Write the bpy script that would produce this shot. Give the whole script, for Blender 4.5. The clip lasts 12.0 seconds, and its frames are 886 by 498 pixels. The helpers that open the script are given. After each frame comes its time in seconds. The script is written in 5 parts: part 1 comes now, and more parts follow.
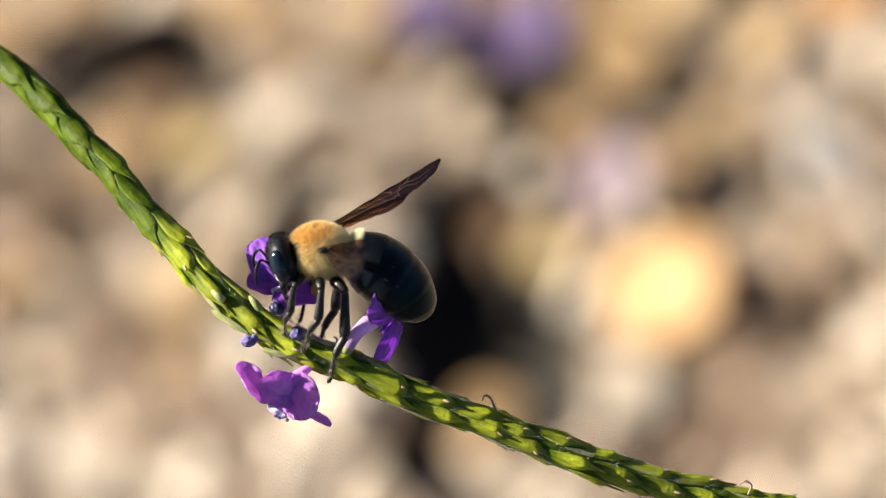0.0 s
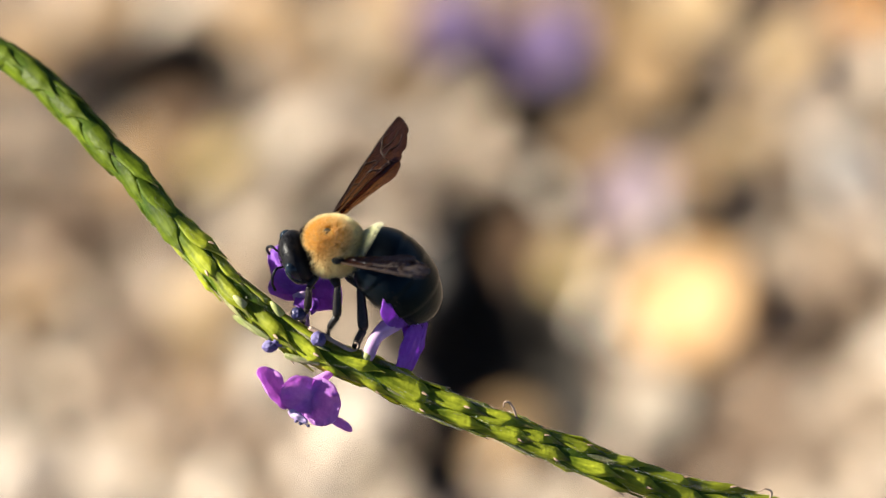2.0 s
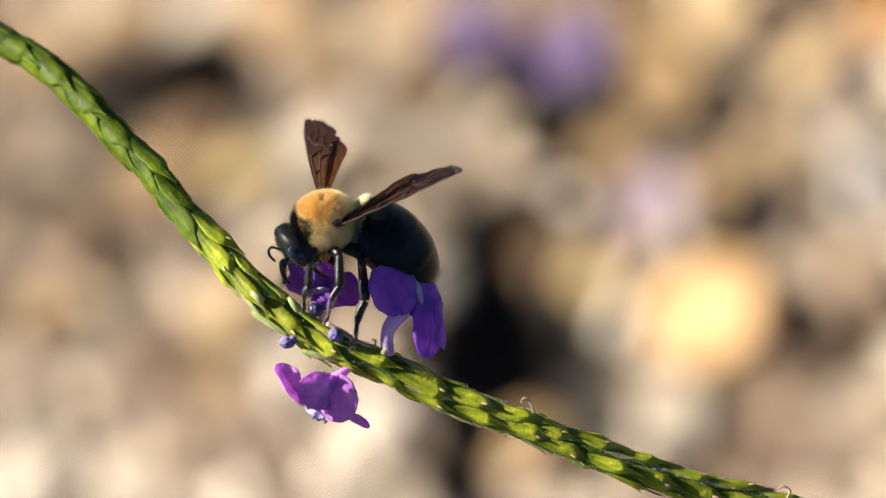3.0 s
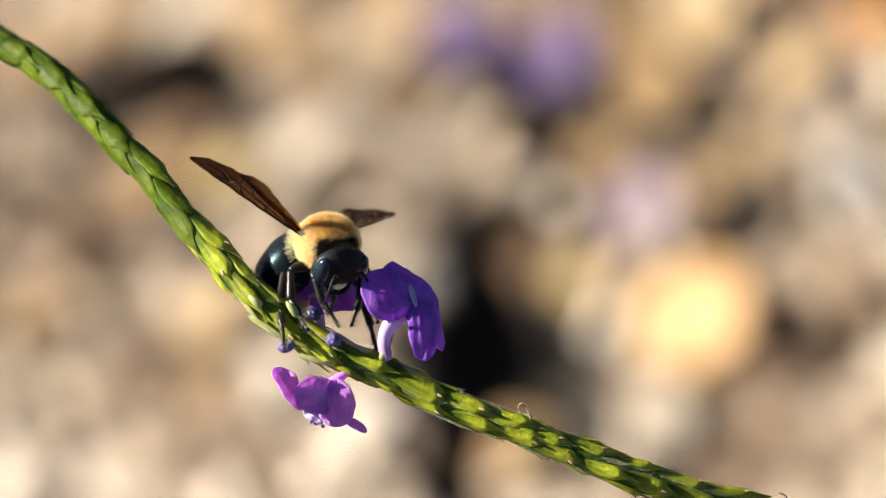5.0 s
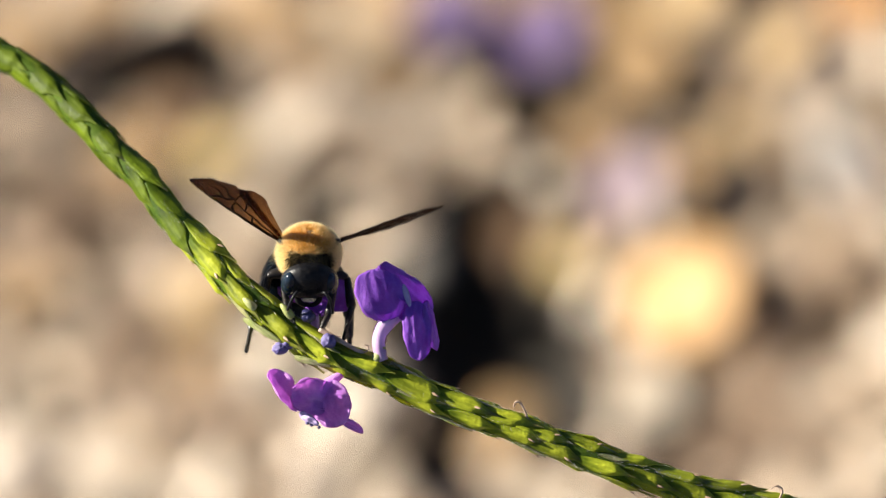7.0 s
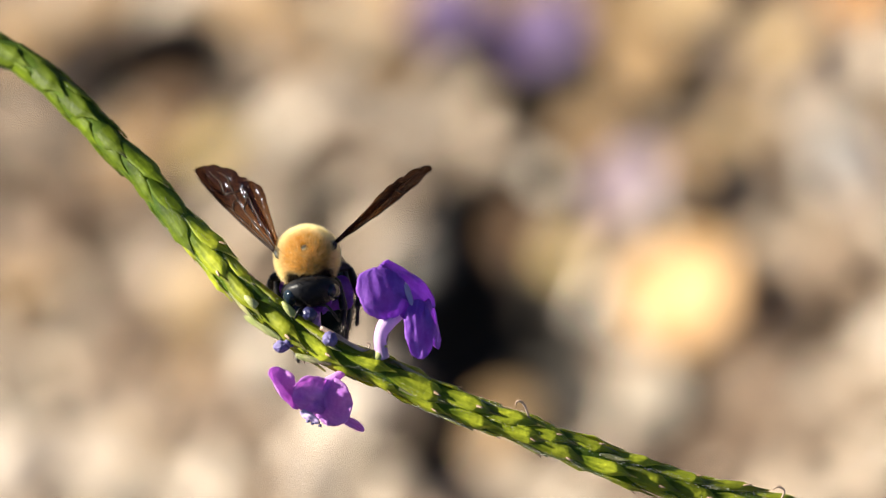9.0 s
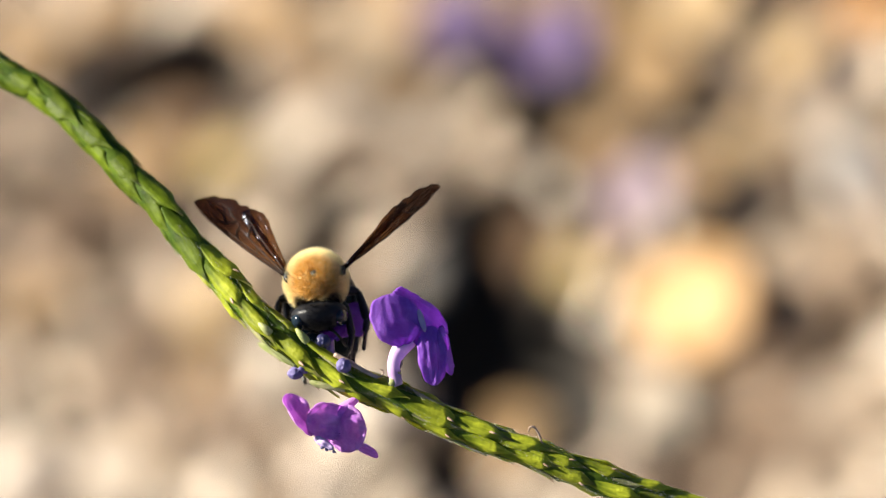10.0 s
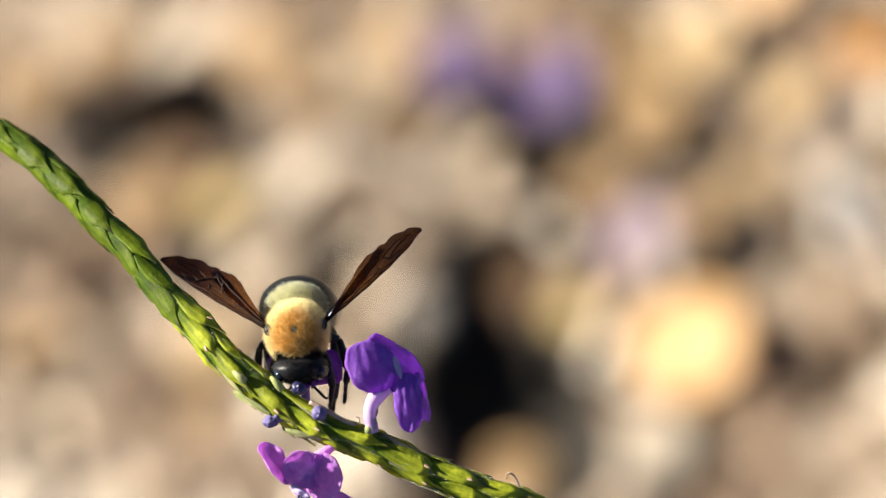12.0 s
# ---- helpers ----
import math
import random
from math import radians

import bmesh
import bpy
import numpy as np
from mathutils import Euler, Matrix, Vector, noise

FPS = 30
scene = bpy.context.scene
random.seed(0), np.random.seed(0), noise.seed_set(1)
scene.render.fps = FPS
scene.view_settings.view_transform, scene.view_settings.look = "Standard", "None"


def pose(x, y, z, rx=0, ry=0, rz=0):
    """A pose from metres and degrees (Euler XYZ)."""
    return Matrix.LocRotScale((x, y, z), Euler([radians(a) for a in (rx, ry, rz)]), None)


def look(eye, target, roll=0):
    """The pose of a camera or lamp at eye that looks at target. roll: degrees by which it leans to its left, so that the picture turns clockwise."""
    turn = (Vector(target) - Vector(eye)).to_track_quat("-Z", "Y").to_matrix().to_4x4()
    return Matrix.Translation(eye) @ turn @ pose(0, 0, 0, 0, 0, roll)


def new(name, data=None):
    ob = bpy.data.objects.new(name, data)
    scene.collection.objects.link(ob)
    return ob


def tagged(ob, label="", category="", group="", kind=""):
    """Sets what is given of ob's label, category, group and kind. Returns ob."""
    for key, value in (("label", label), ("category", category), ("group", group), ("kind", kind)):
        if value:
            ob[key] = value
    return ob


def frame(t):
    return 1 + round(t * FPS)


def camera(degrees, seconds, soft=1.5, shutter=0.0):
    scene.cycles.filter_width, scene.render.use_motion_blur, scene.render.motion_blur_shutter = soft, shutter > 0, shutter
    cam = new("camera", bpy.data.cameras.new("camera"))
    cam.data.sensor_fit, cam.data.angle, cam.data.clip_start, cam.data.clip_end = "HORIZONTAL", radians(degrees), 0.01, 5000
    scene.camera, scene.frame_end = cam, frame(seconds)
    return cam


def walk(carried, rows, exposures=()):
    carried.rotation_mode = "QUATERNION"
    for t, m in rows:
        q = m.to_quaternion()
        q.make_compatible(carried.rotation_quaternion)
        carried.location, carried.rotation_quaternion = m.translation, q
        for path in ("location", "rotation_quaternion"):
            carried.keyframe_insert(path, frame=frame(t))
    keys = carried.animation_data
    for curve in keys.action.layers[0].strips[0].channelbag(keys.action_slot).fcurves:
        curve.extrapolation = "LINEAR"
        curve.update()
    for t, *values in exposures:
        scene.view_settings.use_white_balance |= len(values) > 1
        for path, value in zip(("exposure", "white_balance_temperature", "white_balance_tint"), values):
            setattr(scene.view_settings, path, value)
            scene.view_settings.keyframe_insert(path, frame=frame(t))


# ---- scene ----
cam = camera(12.0, 12.0, soft=1.25)
cam.data.dof.use_dof = True
cam.data.dof.focus_distance = 0.569
cam.data.dof.aperture_fstop = 9.2
walk(cam, [
    (0, pose(0.00000, -0.40305, 0.90305, 42.83, 13.75, -14.67)),
    (0.25, pose(0.00000, -0.40305, 0.90305, 42.80, 13.78, -14.64)),
    (0.5, pose(0.00000, -0.40305, 0.90305, 42.80, 13.81, -14.61)),
    (0.75, pose(0.00000, -0.40305, 0.90305, 42.88, 13.86, -14.57)),
    (1, pose(0.00000, -0.40305, 0.90305, 42.97, 13.91, -14.52)),
    (1.25, pose(0.00000, -0.40305, 0.90305, 43.03, 13.95, -14.48)),
    (1.5, pose(0.00000, -0.40305, 0.90305, 43.08, 13.97, -14.45)),
    (1.75, pose(0.00000, -0.40305, 0.90305, 43.09, 13.97, -14.46)),
    (2, pose(0.00000, -0.40305, 0.90305, 43.11, 13.97, -14.45)),
    (2.25, pose(0.00000, -0.40305, 0.90305, 43.17, 14.06, -14.37)),
    (2.5, pose(0.00000, -0.40305, 0.90305, 43.22, 14.15, -14.29)),
    (2.75, pose(0.00000, -0.40305, 0.90305, 43.25, 14.17, -14.27)),
    (3, pose(0.00000, -0.40305, 0.90305, 43.27, 14.16, -14.27)),
    (3.2, pose(0.00000, -0.40305, 0.90305, 43.30, 14.13, -14.30)),
    (3.25, pose(0.00000, -0.40305, 0.90305, 43.30, 14.13, -14.30)),
    (3.5, pose(0.00000, -0.40305, 0.90305, 43.30, 14.13, -14.30)),
    (3.75, pose(0.00000, -0.40305, 0.90305, 43.29, 14.13, -14.30)),
    (4, pose(0.00000, -0.40305, 0.90305, 43.29, 14.14, -14.30)),
    (4.25, pose(0.00000, -0.40305, 0.90305, 43.28, 14.14, -14.29)),
    (4.5, pose(0.00000, -0.40305, 0.90305, 43.28, 14.14, -14.29)),
    (4.75, pose(0.00000, -0.40305, 0.90305, 43.27, 14.13, -14.30)),
    (4.8, pose(0.00000, -0.40305, 0.90305, 43.27, 14.13, -14.30)),
    (5, pose(0.00000, -0.40305, 0.90305, 43.28, 14.04, -14.39)),
    (5.25, pose(0.00000, -0.40305, 0.90305, 43.30, 14.03, -14.40)),
    (5.5, pose(0.00000, -0.40305, 0.90305, 43.30, 14.02, -14.41)),
    (5.75, pose(0.00000, -0.40305, 0.90305, 43.27, 14.01, -14.42)),
    (6, pose(0.00000, -0.40305, 0.90305, 43.22, 14.00, -14.43)),
    (6.25, pose(0.00000, -0.40305, 0.90305, 43.16, 13.99, -14.43)),
    (6.5, pose(0.00000, -0.40305, 0.90305, 43.09, 13.99, -14.44)),
    (6.75, pose(0.00000, -0.40305, 0.90305, 43.03, 13.97, -14.46)),
    (7, pose(0.00000, -0.40305, 0.90305, 42.97, 13.93, -14.50)),
    (7.2, pose(0.00000, -0.40305, 0.90305, 42.90, 13.84, -14.58)),
    (7.25, pose(0.00000, -0.40305, 0.90305, 42.90, 13.84, -14.58)),
    (7.5, pose(0.00000, -0.40305, 0.90305, 42.89, 13.84, -14.58)),
    (7.75, pose(0.00000, -0.40305, 0.90305, 42.88, 13.84, -14.58)),
    (8, pose(0.00000, -0.40305, 0.90305, 42.87, 13.85, -14.57)),
    (8.25, pose(0.00000, -0.40305, 0.90305, 42.87, 13.86, -14.56)),
    (8.5, pose(0.00000, -0.40305, 0.90305, 42.87, 13.87, -14.55)),
    (8.75, pose(0.00000, -0.40305, 0.90305, 42.87, 13.88, -14.54)),
    (8.8, pose(0.00000, -0.40305, 0.90305, 42.87, 13.88, -14.54)),
    (9, pose(0.00000, -0.40305, 0.90305, 42.93, 13.92, -14.50)),
    (9.25, pose(0.00000, -0.40305, 0.90305, 42.93, 13.97, -14.46)),
    (9.5, pose(0.00000, -0.40305, 0.90305, 42.94, 14.00, -14.43)),
    (9.75, pose(0.00000, -0.40305, 0.90305, 43.02, 14.01, -14.42)),
    (10, pose(0.00000, -0.40305, 0.90305, 43.11, 14.02, -14.41)),
    (10.25, pose(0.00000, -0.40305, 0.90305, 43.13, 14.02, -14.41)),
    (10.5, pose(0.00000, -0.40305, 0.90305, 43.13, 14.03, -14.40)),
    (10.75, pose(0.00000, -0.40305, 0.90305, 43.10, 14.04, -14.39)),
    (11, pose(0.00000, -0.40305, 0.90305, 43.10, 14.05, -14.38)),
    (11.25, pose(0.00000, -0.40305, 0.90305, 43.19, 14.06, -14.37)),
    (11.5, pose(0.00000, -0.40305, 0.90305, 43.33, 14.06, -14.37)),
    (11.75, pose(0.00000, -0.40305, 0.90305, 43.49, 14.04, -14.39)),
    (12, pose(0.00000, -0.40305, 0.90305, 43.67, 14.01, -14.42)),
])

# ---- light: low warm sun and a clear sky ----
VIEW = pose(0, 0, 0.5, 45) @ pose(0, 0, 0, 0, 0, -20)
SUN_VIEW = Vector((-0.90, 0.35, 0.15)).normalized()
SUN = VIEW.to_3x3() @ SUN_VIEW
sun_el, sun_az = math.asin(SUN.z), math.atan2(SUN.x, SUN.y)
world = bpy.data.worlds.new("sky")
scene.world = world
world.use_nodes = True
sky = world.node_tree.nodes.new("ShaderNodeTexSky")
sky.sky_type = "NISHITA"
sky.sun_disc = False
sky.air_density, sky.dust_density, sky.altitude = 0.3, 0.2, 300
sky.sun_elevation, sky.sun_rotation = sun_el, sun_az
world.node_tree.links.new(sky.outputs[0], world.node_tree.nodes["Background"].inputs[0])
world.node_tree.nodes["Background"].inputs[1].default_value = 0.05
lamp = bpy.data.lights.new("sun", "SUN")
lamp.energy, lamp.angle, lamp.color = 5.0, radians(0.53), (1.0, 0.935, 0.80)
sun = new("sun", lamp)
sun.matrix_world = look(SUN * 10, (0, 0, 0))
scene.view_settings.exposure = 1.71

# ---- materials ----
MM = 0.001


def nodes_of(name):
    m = bpy.data.materials.new(name)
    m.use_nodes = True
    nt = m.node_tree
    return m, nt, nt.nodes["Principled BSDF"], nt.nodes["Material Output"]


def node(nt, kind, **values):
    n = nt.nodes.new(kind)
    for key, value in values.items():
        if isinstance(key, str) and key in n.inputs:
            n.inputs[key].default_value = value
    return n


def ramp(nt, fac, stops):
    r = nt.nodes.new("ShaderNodeValToRGB")
    els = r.color_ramp.elements
    while len(els) < len(stops):
        els.new(0.5)
    for e, (at, col) in zip(els, stops):
        e.position, e.color = at, (*col, 1)
    nt.links.new(fac, r.inputs[0])
    return r.outputs[0]


def mixed(nt, fac, a, b, how="MIX"):
    n = nt.nodes.new("ShaderNodeMix")
    n.data_type, n.blend_type = "RGBA", how
    for slot, v in ((0, fac), (6, a), (7, b)):
        if isinstance(v, (int, float)):
            n.inputs[slot].default_value = v
        elif isinstance(v, tuple):
            n.inputs[slot].default_value = (*v, 1)
        else:
            nt.links.new(v, n.inputs[slot])
    return n.outputs[2]


def noisy(nt, scale, detail=3, rough=0.6, coords="Object"):
    tc = nt.nodes.new("ShaderNodeTexCoord")
    n = nt.nodes.new("ShaderNodeTexNoise")
    n.inputs["Scale"].default_value, n.inputs["Detail"].default_value = scale, detail
    n.inputs["Roughness"].default_value = rough
    nt.links.new(tc.outputs[coords], n.inputs["Vector"])
    return n.outputs[0]


def bumped(nt, bsdf, height, strength, dist):
    b = nt.nodes.new("ShaderNodeBump")
    b.inputs["Strength"].default_value, b.inputs["Distance"].default_value = strength, dist
    nt.links.new(height, b.inputs["Height"])
    nt.links.new(b.outputs[0], bsdf.inputs["Normal"])


def surface(name, low, high, scale, rough=0.5, bump=0.3, dist=0.0002, metal=0.0, spec=0.5, random_part=0.0):
    """Two tones mixed by noise at two scales, with a fine relief."""
    m, nt, bsdf, _ = nodes_of(name)
    big, fine = noisy(nt, scale), noisy(nt, scale * 6)
    col = ramp(nt, big, ((0.35, low), (0.65, high)))
    col = mixed(nt, 0.35, col, ramp(nt, fine, ((0.3, low), (0.7, high))))
    if random_part:
        info = nt.nodes.new("ShaderNodeObjectInfo")
        hs = nt.nodes.new("ShaderNodeHueSaturation")
        mr = nt.nodes.new("ShaderNodeMapRange")
        mr.inputs[3].default_value, mr.inputs[4].default_value = 1 - random_part, 1 + random_part
        nt.links.new(info.outputs["Random"], mr.inputs[0])
        nt.links.new(mr.outputs[0], hs.inputs["Value"])
        nt.links.new(col, hs.inputs["Color"])
        col = hs.outputs[0]
    nt.links.new(col, bsdf.inputs["Base Color"])
    bsdf.inputs["Roughness"].default_value, bsdf.inputs["Metallic"].default_value = rough, metal
    bsdf.inputs["Specular IOR Level"].default_value = spec
    if bump:
        bumped(nt, bsdf, fine, bump, dist)
    return m


def leafy(name, low, high, scale, through_col, share=0.35, rough=0.5, bump=0.25, dist=0.0002):
    """A thin living or dry sheet that lets part of the light through."""
    m = surface(name, low, high, scale, rough, bump, dist, spec=0.22)
    nt = m.node_tree
    bsdf, out = nt.nodes["Principled BSDF"], nt.nodes["Material Output"]
    tr = node(nt, "ShaderNodeBsdfTranslucent", Color=(*through_col, 1))
    mx = nt.nodes.new("ShaderNodeMixShader")
    mx.inputs[0].default_value = share
    nt.links.new(bsdf.outputs[0], mx.inputs[1])
    nt.links.new(tr.outputs[0], mx.inputs[2])
    nt.links.new(mx.outputs[0], out.inputs[0])
    return m


GREEN = leafy("stem_green", (0.026, 0.062, 0.003), (0.110, 0.175, 0.006), 240, (0.16, 0.28, 0.008), 0.22, 0.7, 0.6)


def bract_material(name, dark, mid, bright, tip, glow, share):
    """Fleshy scale: yellow-green on its swelling, sunlit brightness painted in there, streaked along its length, drying
    towards the point.
    """
    m = leafy(name, dark, mid, 420, glow, share, 0.5, 0.5, 0.0002)
    nt = m.node_tree
    bsdf = nt.nodes["Principled BSDF"]
    base = bsdf.inputs["Base Color"].links[0].from_socket
    tc = nt.nodes.new("ShaderNodeTexCoord")
    sep = nt.nodes.new("ShaderNodeSeparateXYZ")
    nt.links.new(tc.outputs["Object"], sep.inputs[0])
    lift = nt.nodes.new("ShaderNodeMapRange")
    lift.inputs[1].default_value, lift.inputs[2].default_value = 0.6 * MM, 3.8 * MM
    nt.links.new(sep.outputs[0], lift.inputs[0])
    stretch = nt.nodes.new("ShaderNodeMapping")
    stretch.inputs["Scale"].default_value = (0.12, 1, 1)
    nt.links.new(tc.outputs["Object"], stretch.inputs[0])
    fibre = nt.nodes.new("ShaderNodeTexNoise")
    fibre.inputs["Scale"].default_value, fibre.inputs["Detail"].default_value = 2600, 3
    nt.links.new(stretch.outputs[0], fibre.inputs["Vector"])
    col = mixed(nt, lift.outputs[0], base, bright)
    col = mixed(nt, ramp(nt, fibre.outputs[0], ((0.38, (0, 0, 0)), (0.66, (0.55, 0.55, 0.55)))), col, dark)
    worn = noisy(nt, 950, 3, 0.7)
    col = mixed(nt, ramp(nt, worn, ((0.50, (0, 0, 0)), (0.64, (0.4, 0.4, 0.4)))), col, dark)
    dry = nt.nodes.new("ShaderNodeMapRange")
    dry.inputs[1].default_value, dry.inputs[2].default_value = 7.2 * MM, 8.6 * MM
    nt.links.new(sep.outputs[0], dry.inputs[0])
    col = mixed(nt, dry.outputs[0], col, tip)
    info = nt.nodes.new("ShaderNodeObjectInfo")
    hs = nt.nodes.new("ShaderNodeHueSaturation")
    val = nt.nodes.new("ShaderNodeMapRange")
    val.inputs[3].default_value, val.inputs[4].default_value = 0.65, 1.25
    nt.links.new(info.outputs["Random"], val.inputs[0])
    nt.links.new(val.outputs[0], hs.inputs["Value"])
    nt.links.new(col, hs.inputs["Color"])
    nt.links.new(hs.outputs[0], bsdf.inputs["Base Color"])
    return m


BRACT = bract_material("bract_green", (0.050, 0.095, 0.003), (0.19, 0.26, 0.011), (0.50, 0.54, 0.035), (0.16, 0.15, 0.05), (0.44, 0.50, 0.02), 0.38)
# darker copy of the scale green for the upper stalk, shade in its colour
SHADED_BRACT = bract_material("bract_shaded_green", (0.016, 0.036, 0.002), (0.095, 0.155, 0.005), (0.170, 0.235, 0.009), (0.026, 0.024, 0.010), (0.26, 0.40, 0.010), 0.32)
BRACT_TIP = surface("bract_tip_pinkish", (0.22, 0.13, 0.06), (0.50, 0.36, 0.26), 900, 0.6, 0.4)
POINT = surface("bract_point_dry", (0.10, 0.14, 0.02), (0.34, 0.30, 0.14), 500, 0.5, 0.4)
PALE_BRACT = leafy("bract_pale", (0.26, 0.32, 0.08), (0.56, 0.54, 0.28), 700, (0.4, 0.44, 0.14), 0.25, 0.5)
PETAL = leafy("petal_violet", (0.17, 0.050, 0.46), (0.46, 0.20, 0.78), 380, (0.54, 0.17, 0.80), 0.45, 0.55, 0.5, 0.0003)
# lighter, pinker copy of the violet petal: full sun put into the colour
LIT_PETAL = leafy("petal_lit_violet", (0.42, 0.14, 0.60), (0.86, 0.54, 0.92), 420, (0.84, 0.38, 0.90), 0.48, 0.55, 0.5, 0.0003)
TUBE = leafy("petal_tube_lilac", (0.52, 0.30, 0.62), (0.76, 0.60, 0.78), 300, (0.6, 0.4, 0.8), 0.35, 0.5)
THROAT = leafy("petal_throat_white", (0.50, 0.36, 0.70), (0.74, 0.64, 0.82), 600, (0.8, 0.7, 0.9), 0.3, 0.5)
BUD = surface("bud_blue_violet", (0.06, 0.05, 0.16), (0.17, 0.14, 0.33), 900, 0.6, 0.5)
DARK_BUD = surface("bud_dark_blue", (0.012, 0.012, 0.05), (0.03, 0.03, 0.10), 900, 0.35, 0.3)
WITHERED = surface("withered_brown", (0.20, 0.12, 0.08), (0.50, 0.38, 0.30), 700, 0.6, 0.5)
HAIR_WHITE = surface("plant_hair_white", (0.70, 0.72, 0.56), (0.86, 0.86, 0.72), 900, 0.5, 0)

CUTICLE = surface("bee_black", (0.006, 0.006, 0.008), (0.016, 0.016, 0.018), 500, 0.38, 0.5, 0.00008, spec=0.13)
LEG = surface("bee_leg_black", (0.006, 0.005, 0.005), (0.018, 0.014, 0.012), 900, 0.36, 0.5, 0.00006, spec=0.35)
EYE_MAT = surface("bee_eye", (0.006, 0.010, 0.018), (0.012, 0.022, 0.034), 500, 0.16, 0.5, 0.00003, spec=0.35)
FACE = surface("bee_face_cream", (0.72, 0.66, 0.46), (0.86, 0.82, 0.64), 700, 0.5, 0.2)
LEG_HAIR = surface("bee_leg_hair", (0.05, 0.04, 0.03), (0.42, 0.34, 0.26), 1800, 0.6, 0)
POLLEN = surface("pollen_orange", (0.45, 0.16, 0.03), (0.62, 0.28, 0.06), 1500, 0.8, 0.6)


def abdomen_material():
    """Black with a weak blue and green sheen."""
    m, nt, bsdf, _ = nodes_of("bee_abdomen_sheen")
    n = noisy(nt, 180)
    nt.links.new(ramp(nt, n, ((0.35, (0.004, 0.005, 0.006)), (0.65, (0.006, 0.009, 0.012)))), bsdf.inputs["Base Color"])
    bsdf.inputs["Roughness"].default_value = 0.30
    bsdf.inputs["Specular IOR Level"].default_value = 0.20
    bsdf.inputs["Specular Tint"].default_value = (0.22, 0.50, 0.62, 1)
    bumped(nt, bsdf, noisy(nt, 2600), 0.5, 0.00006)
    return m


ABDOMEN = abdomen_material()


def fur_material(name, mid, side, edge0, edge1, centre=0.0, tip=None, body=(1, 1, 1)):
    """Hair coloured along the back, paler down the flanks; tip, where given, paints back-lit rim light onto its ends.
    """
    m, nt, bsdf, out = nodes_of(name)
    tc = nt.nodes.new("ShaderNodeTexCoord")
    sep = nt.nodes.new("ShaderNodeSeparateXYZ")
    nt.links.new(tc.outputs["Object"], sep.inputs[0])
    off = nt.nodes.new("ShaderNodeVectorMath")
    off.operation = "MULTIPLY_ADD"
    off.inputs[1].default_value, off.inputs[2].default_value = (0.80, 0.76, 0), (-centre * 0.80 * MM, 0, 0)
    nt.links.new(tc.outputs["Object"], off.inputs[0])
    ab = nt.nodes.new("ShaderNodeVectorMath")
    ab.operation = "LENGTH"
    nt.links.new(off.outputs[0], ab.inputs[0])
    mr = nt.nodes.new("ShaderNodeMapRange")
    mr.inputs[1].default_value, mr.inputs[2].default_value = edge0 * MM, edge1 * MM
    nt.links.new(ab.outputs["Value"], mr.inputs[0])
    col = mixed(nt, mr.outputs[0], mid, side)
    if tip:
        scaled = nt.nodes.new("ShaderNodeVectorMath")
        scaled.operation = "MULTIPLY"
        scaled.inputs[1].default_value = [1 / (b * MM) for b in body]
        nt.links.new(tc.outputs["Object"], scaled.inputs[0])
        out_by = nt.nodes.new("ShaderNodeVectorMath")
        out_by.operation = "LENGTH"
        nt.links.new(scaled.outputs[0], out_by.inputs[0])
        ends = nt.nodes.new("ShaderNodeMapRange")
        ends.inputs[1].default_value, ends.inputs[2].default_value = 1.08, 1.22
        ends.inputs[4].default_value = 0.6
        nt.links.new(out_by.outputs["Value"], ends.inputs[0])
        col = mixed(nt, ends.outputs[0], col, tip)
    geo = nt.nodes.new("ShaderNodeNewGeometry")
    hs = nt.nodes.new("ShaderNodeHueSaturation")
    val = nt.nodes.new("ShaderNodeMapRange")
    val.inputs[3].default_value, val.inputs[4].default_value = 0.70, 1.20
    nt.links.new(geo.outputs["Random Per Island"], val.inputs[0])
    nt.links.new(val.outputs[0], hs.inputs["Value"])
    nt.links.new(col, hs.inputs["Color"])
    nt.links.new(hs.outputs[0], bsdf.inputs["Base Color"])
    bsdf.inputs["Roughness"].default_value = 0.5
    tr = nt.nodes.new("ShaderNodeBsdfTranslucent")
    nt.links.new(hs.outputs[0], tr.inputs[0])
    mx = nt.nodes.new("ShaderNodeMixShader")
    mx.inputs[0].default_value = 0.55
    nt.links.new(bsdf.outputs[0], mx.inputs[1])
    nt.links.new(tr.outputs[0], mx.inputs[2])
    nt.links.new(mx.outputs[0], out.inputs[0])
    return m


FUR = fur_material("bee_fur_gold", (0.68, 0.36, 0.034), (1.0, 0.90, 0.54), 2.0, 3.3, 1.1, (0.98, 0.90, 0.58), (4.1, 3.95, 3.5))
FUR_CREAM = fur_material("bee_fur_cream", (0.82, 0.81, 0.56), (0.86, 0.84, 0.62), 1.0, 4.0)
FUR_BLACK = surface("bee_fur_black", (0.006, 0.005, 0.005), (0.016, 0.013, 0.011), 900, 0.8, 0, spec=0.1)
BALD = surface("bee_bald_spot", (0.05, 0.045, 0.03), (0.16, 0.13, 0.08), 900, 0.4, 0.4)
SKIN = surface("bee_thorax_skin", (0.30, 0.20, 0.05), (0.44, 0.31, 0.10), 700, 0.6, 0.4)


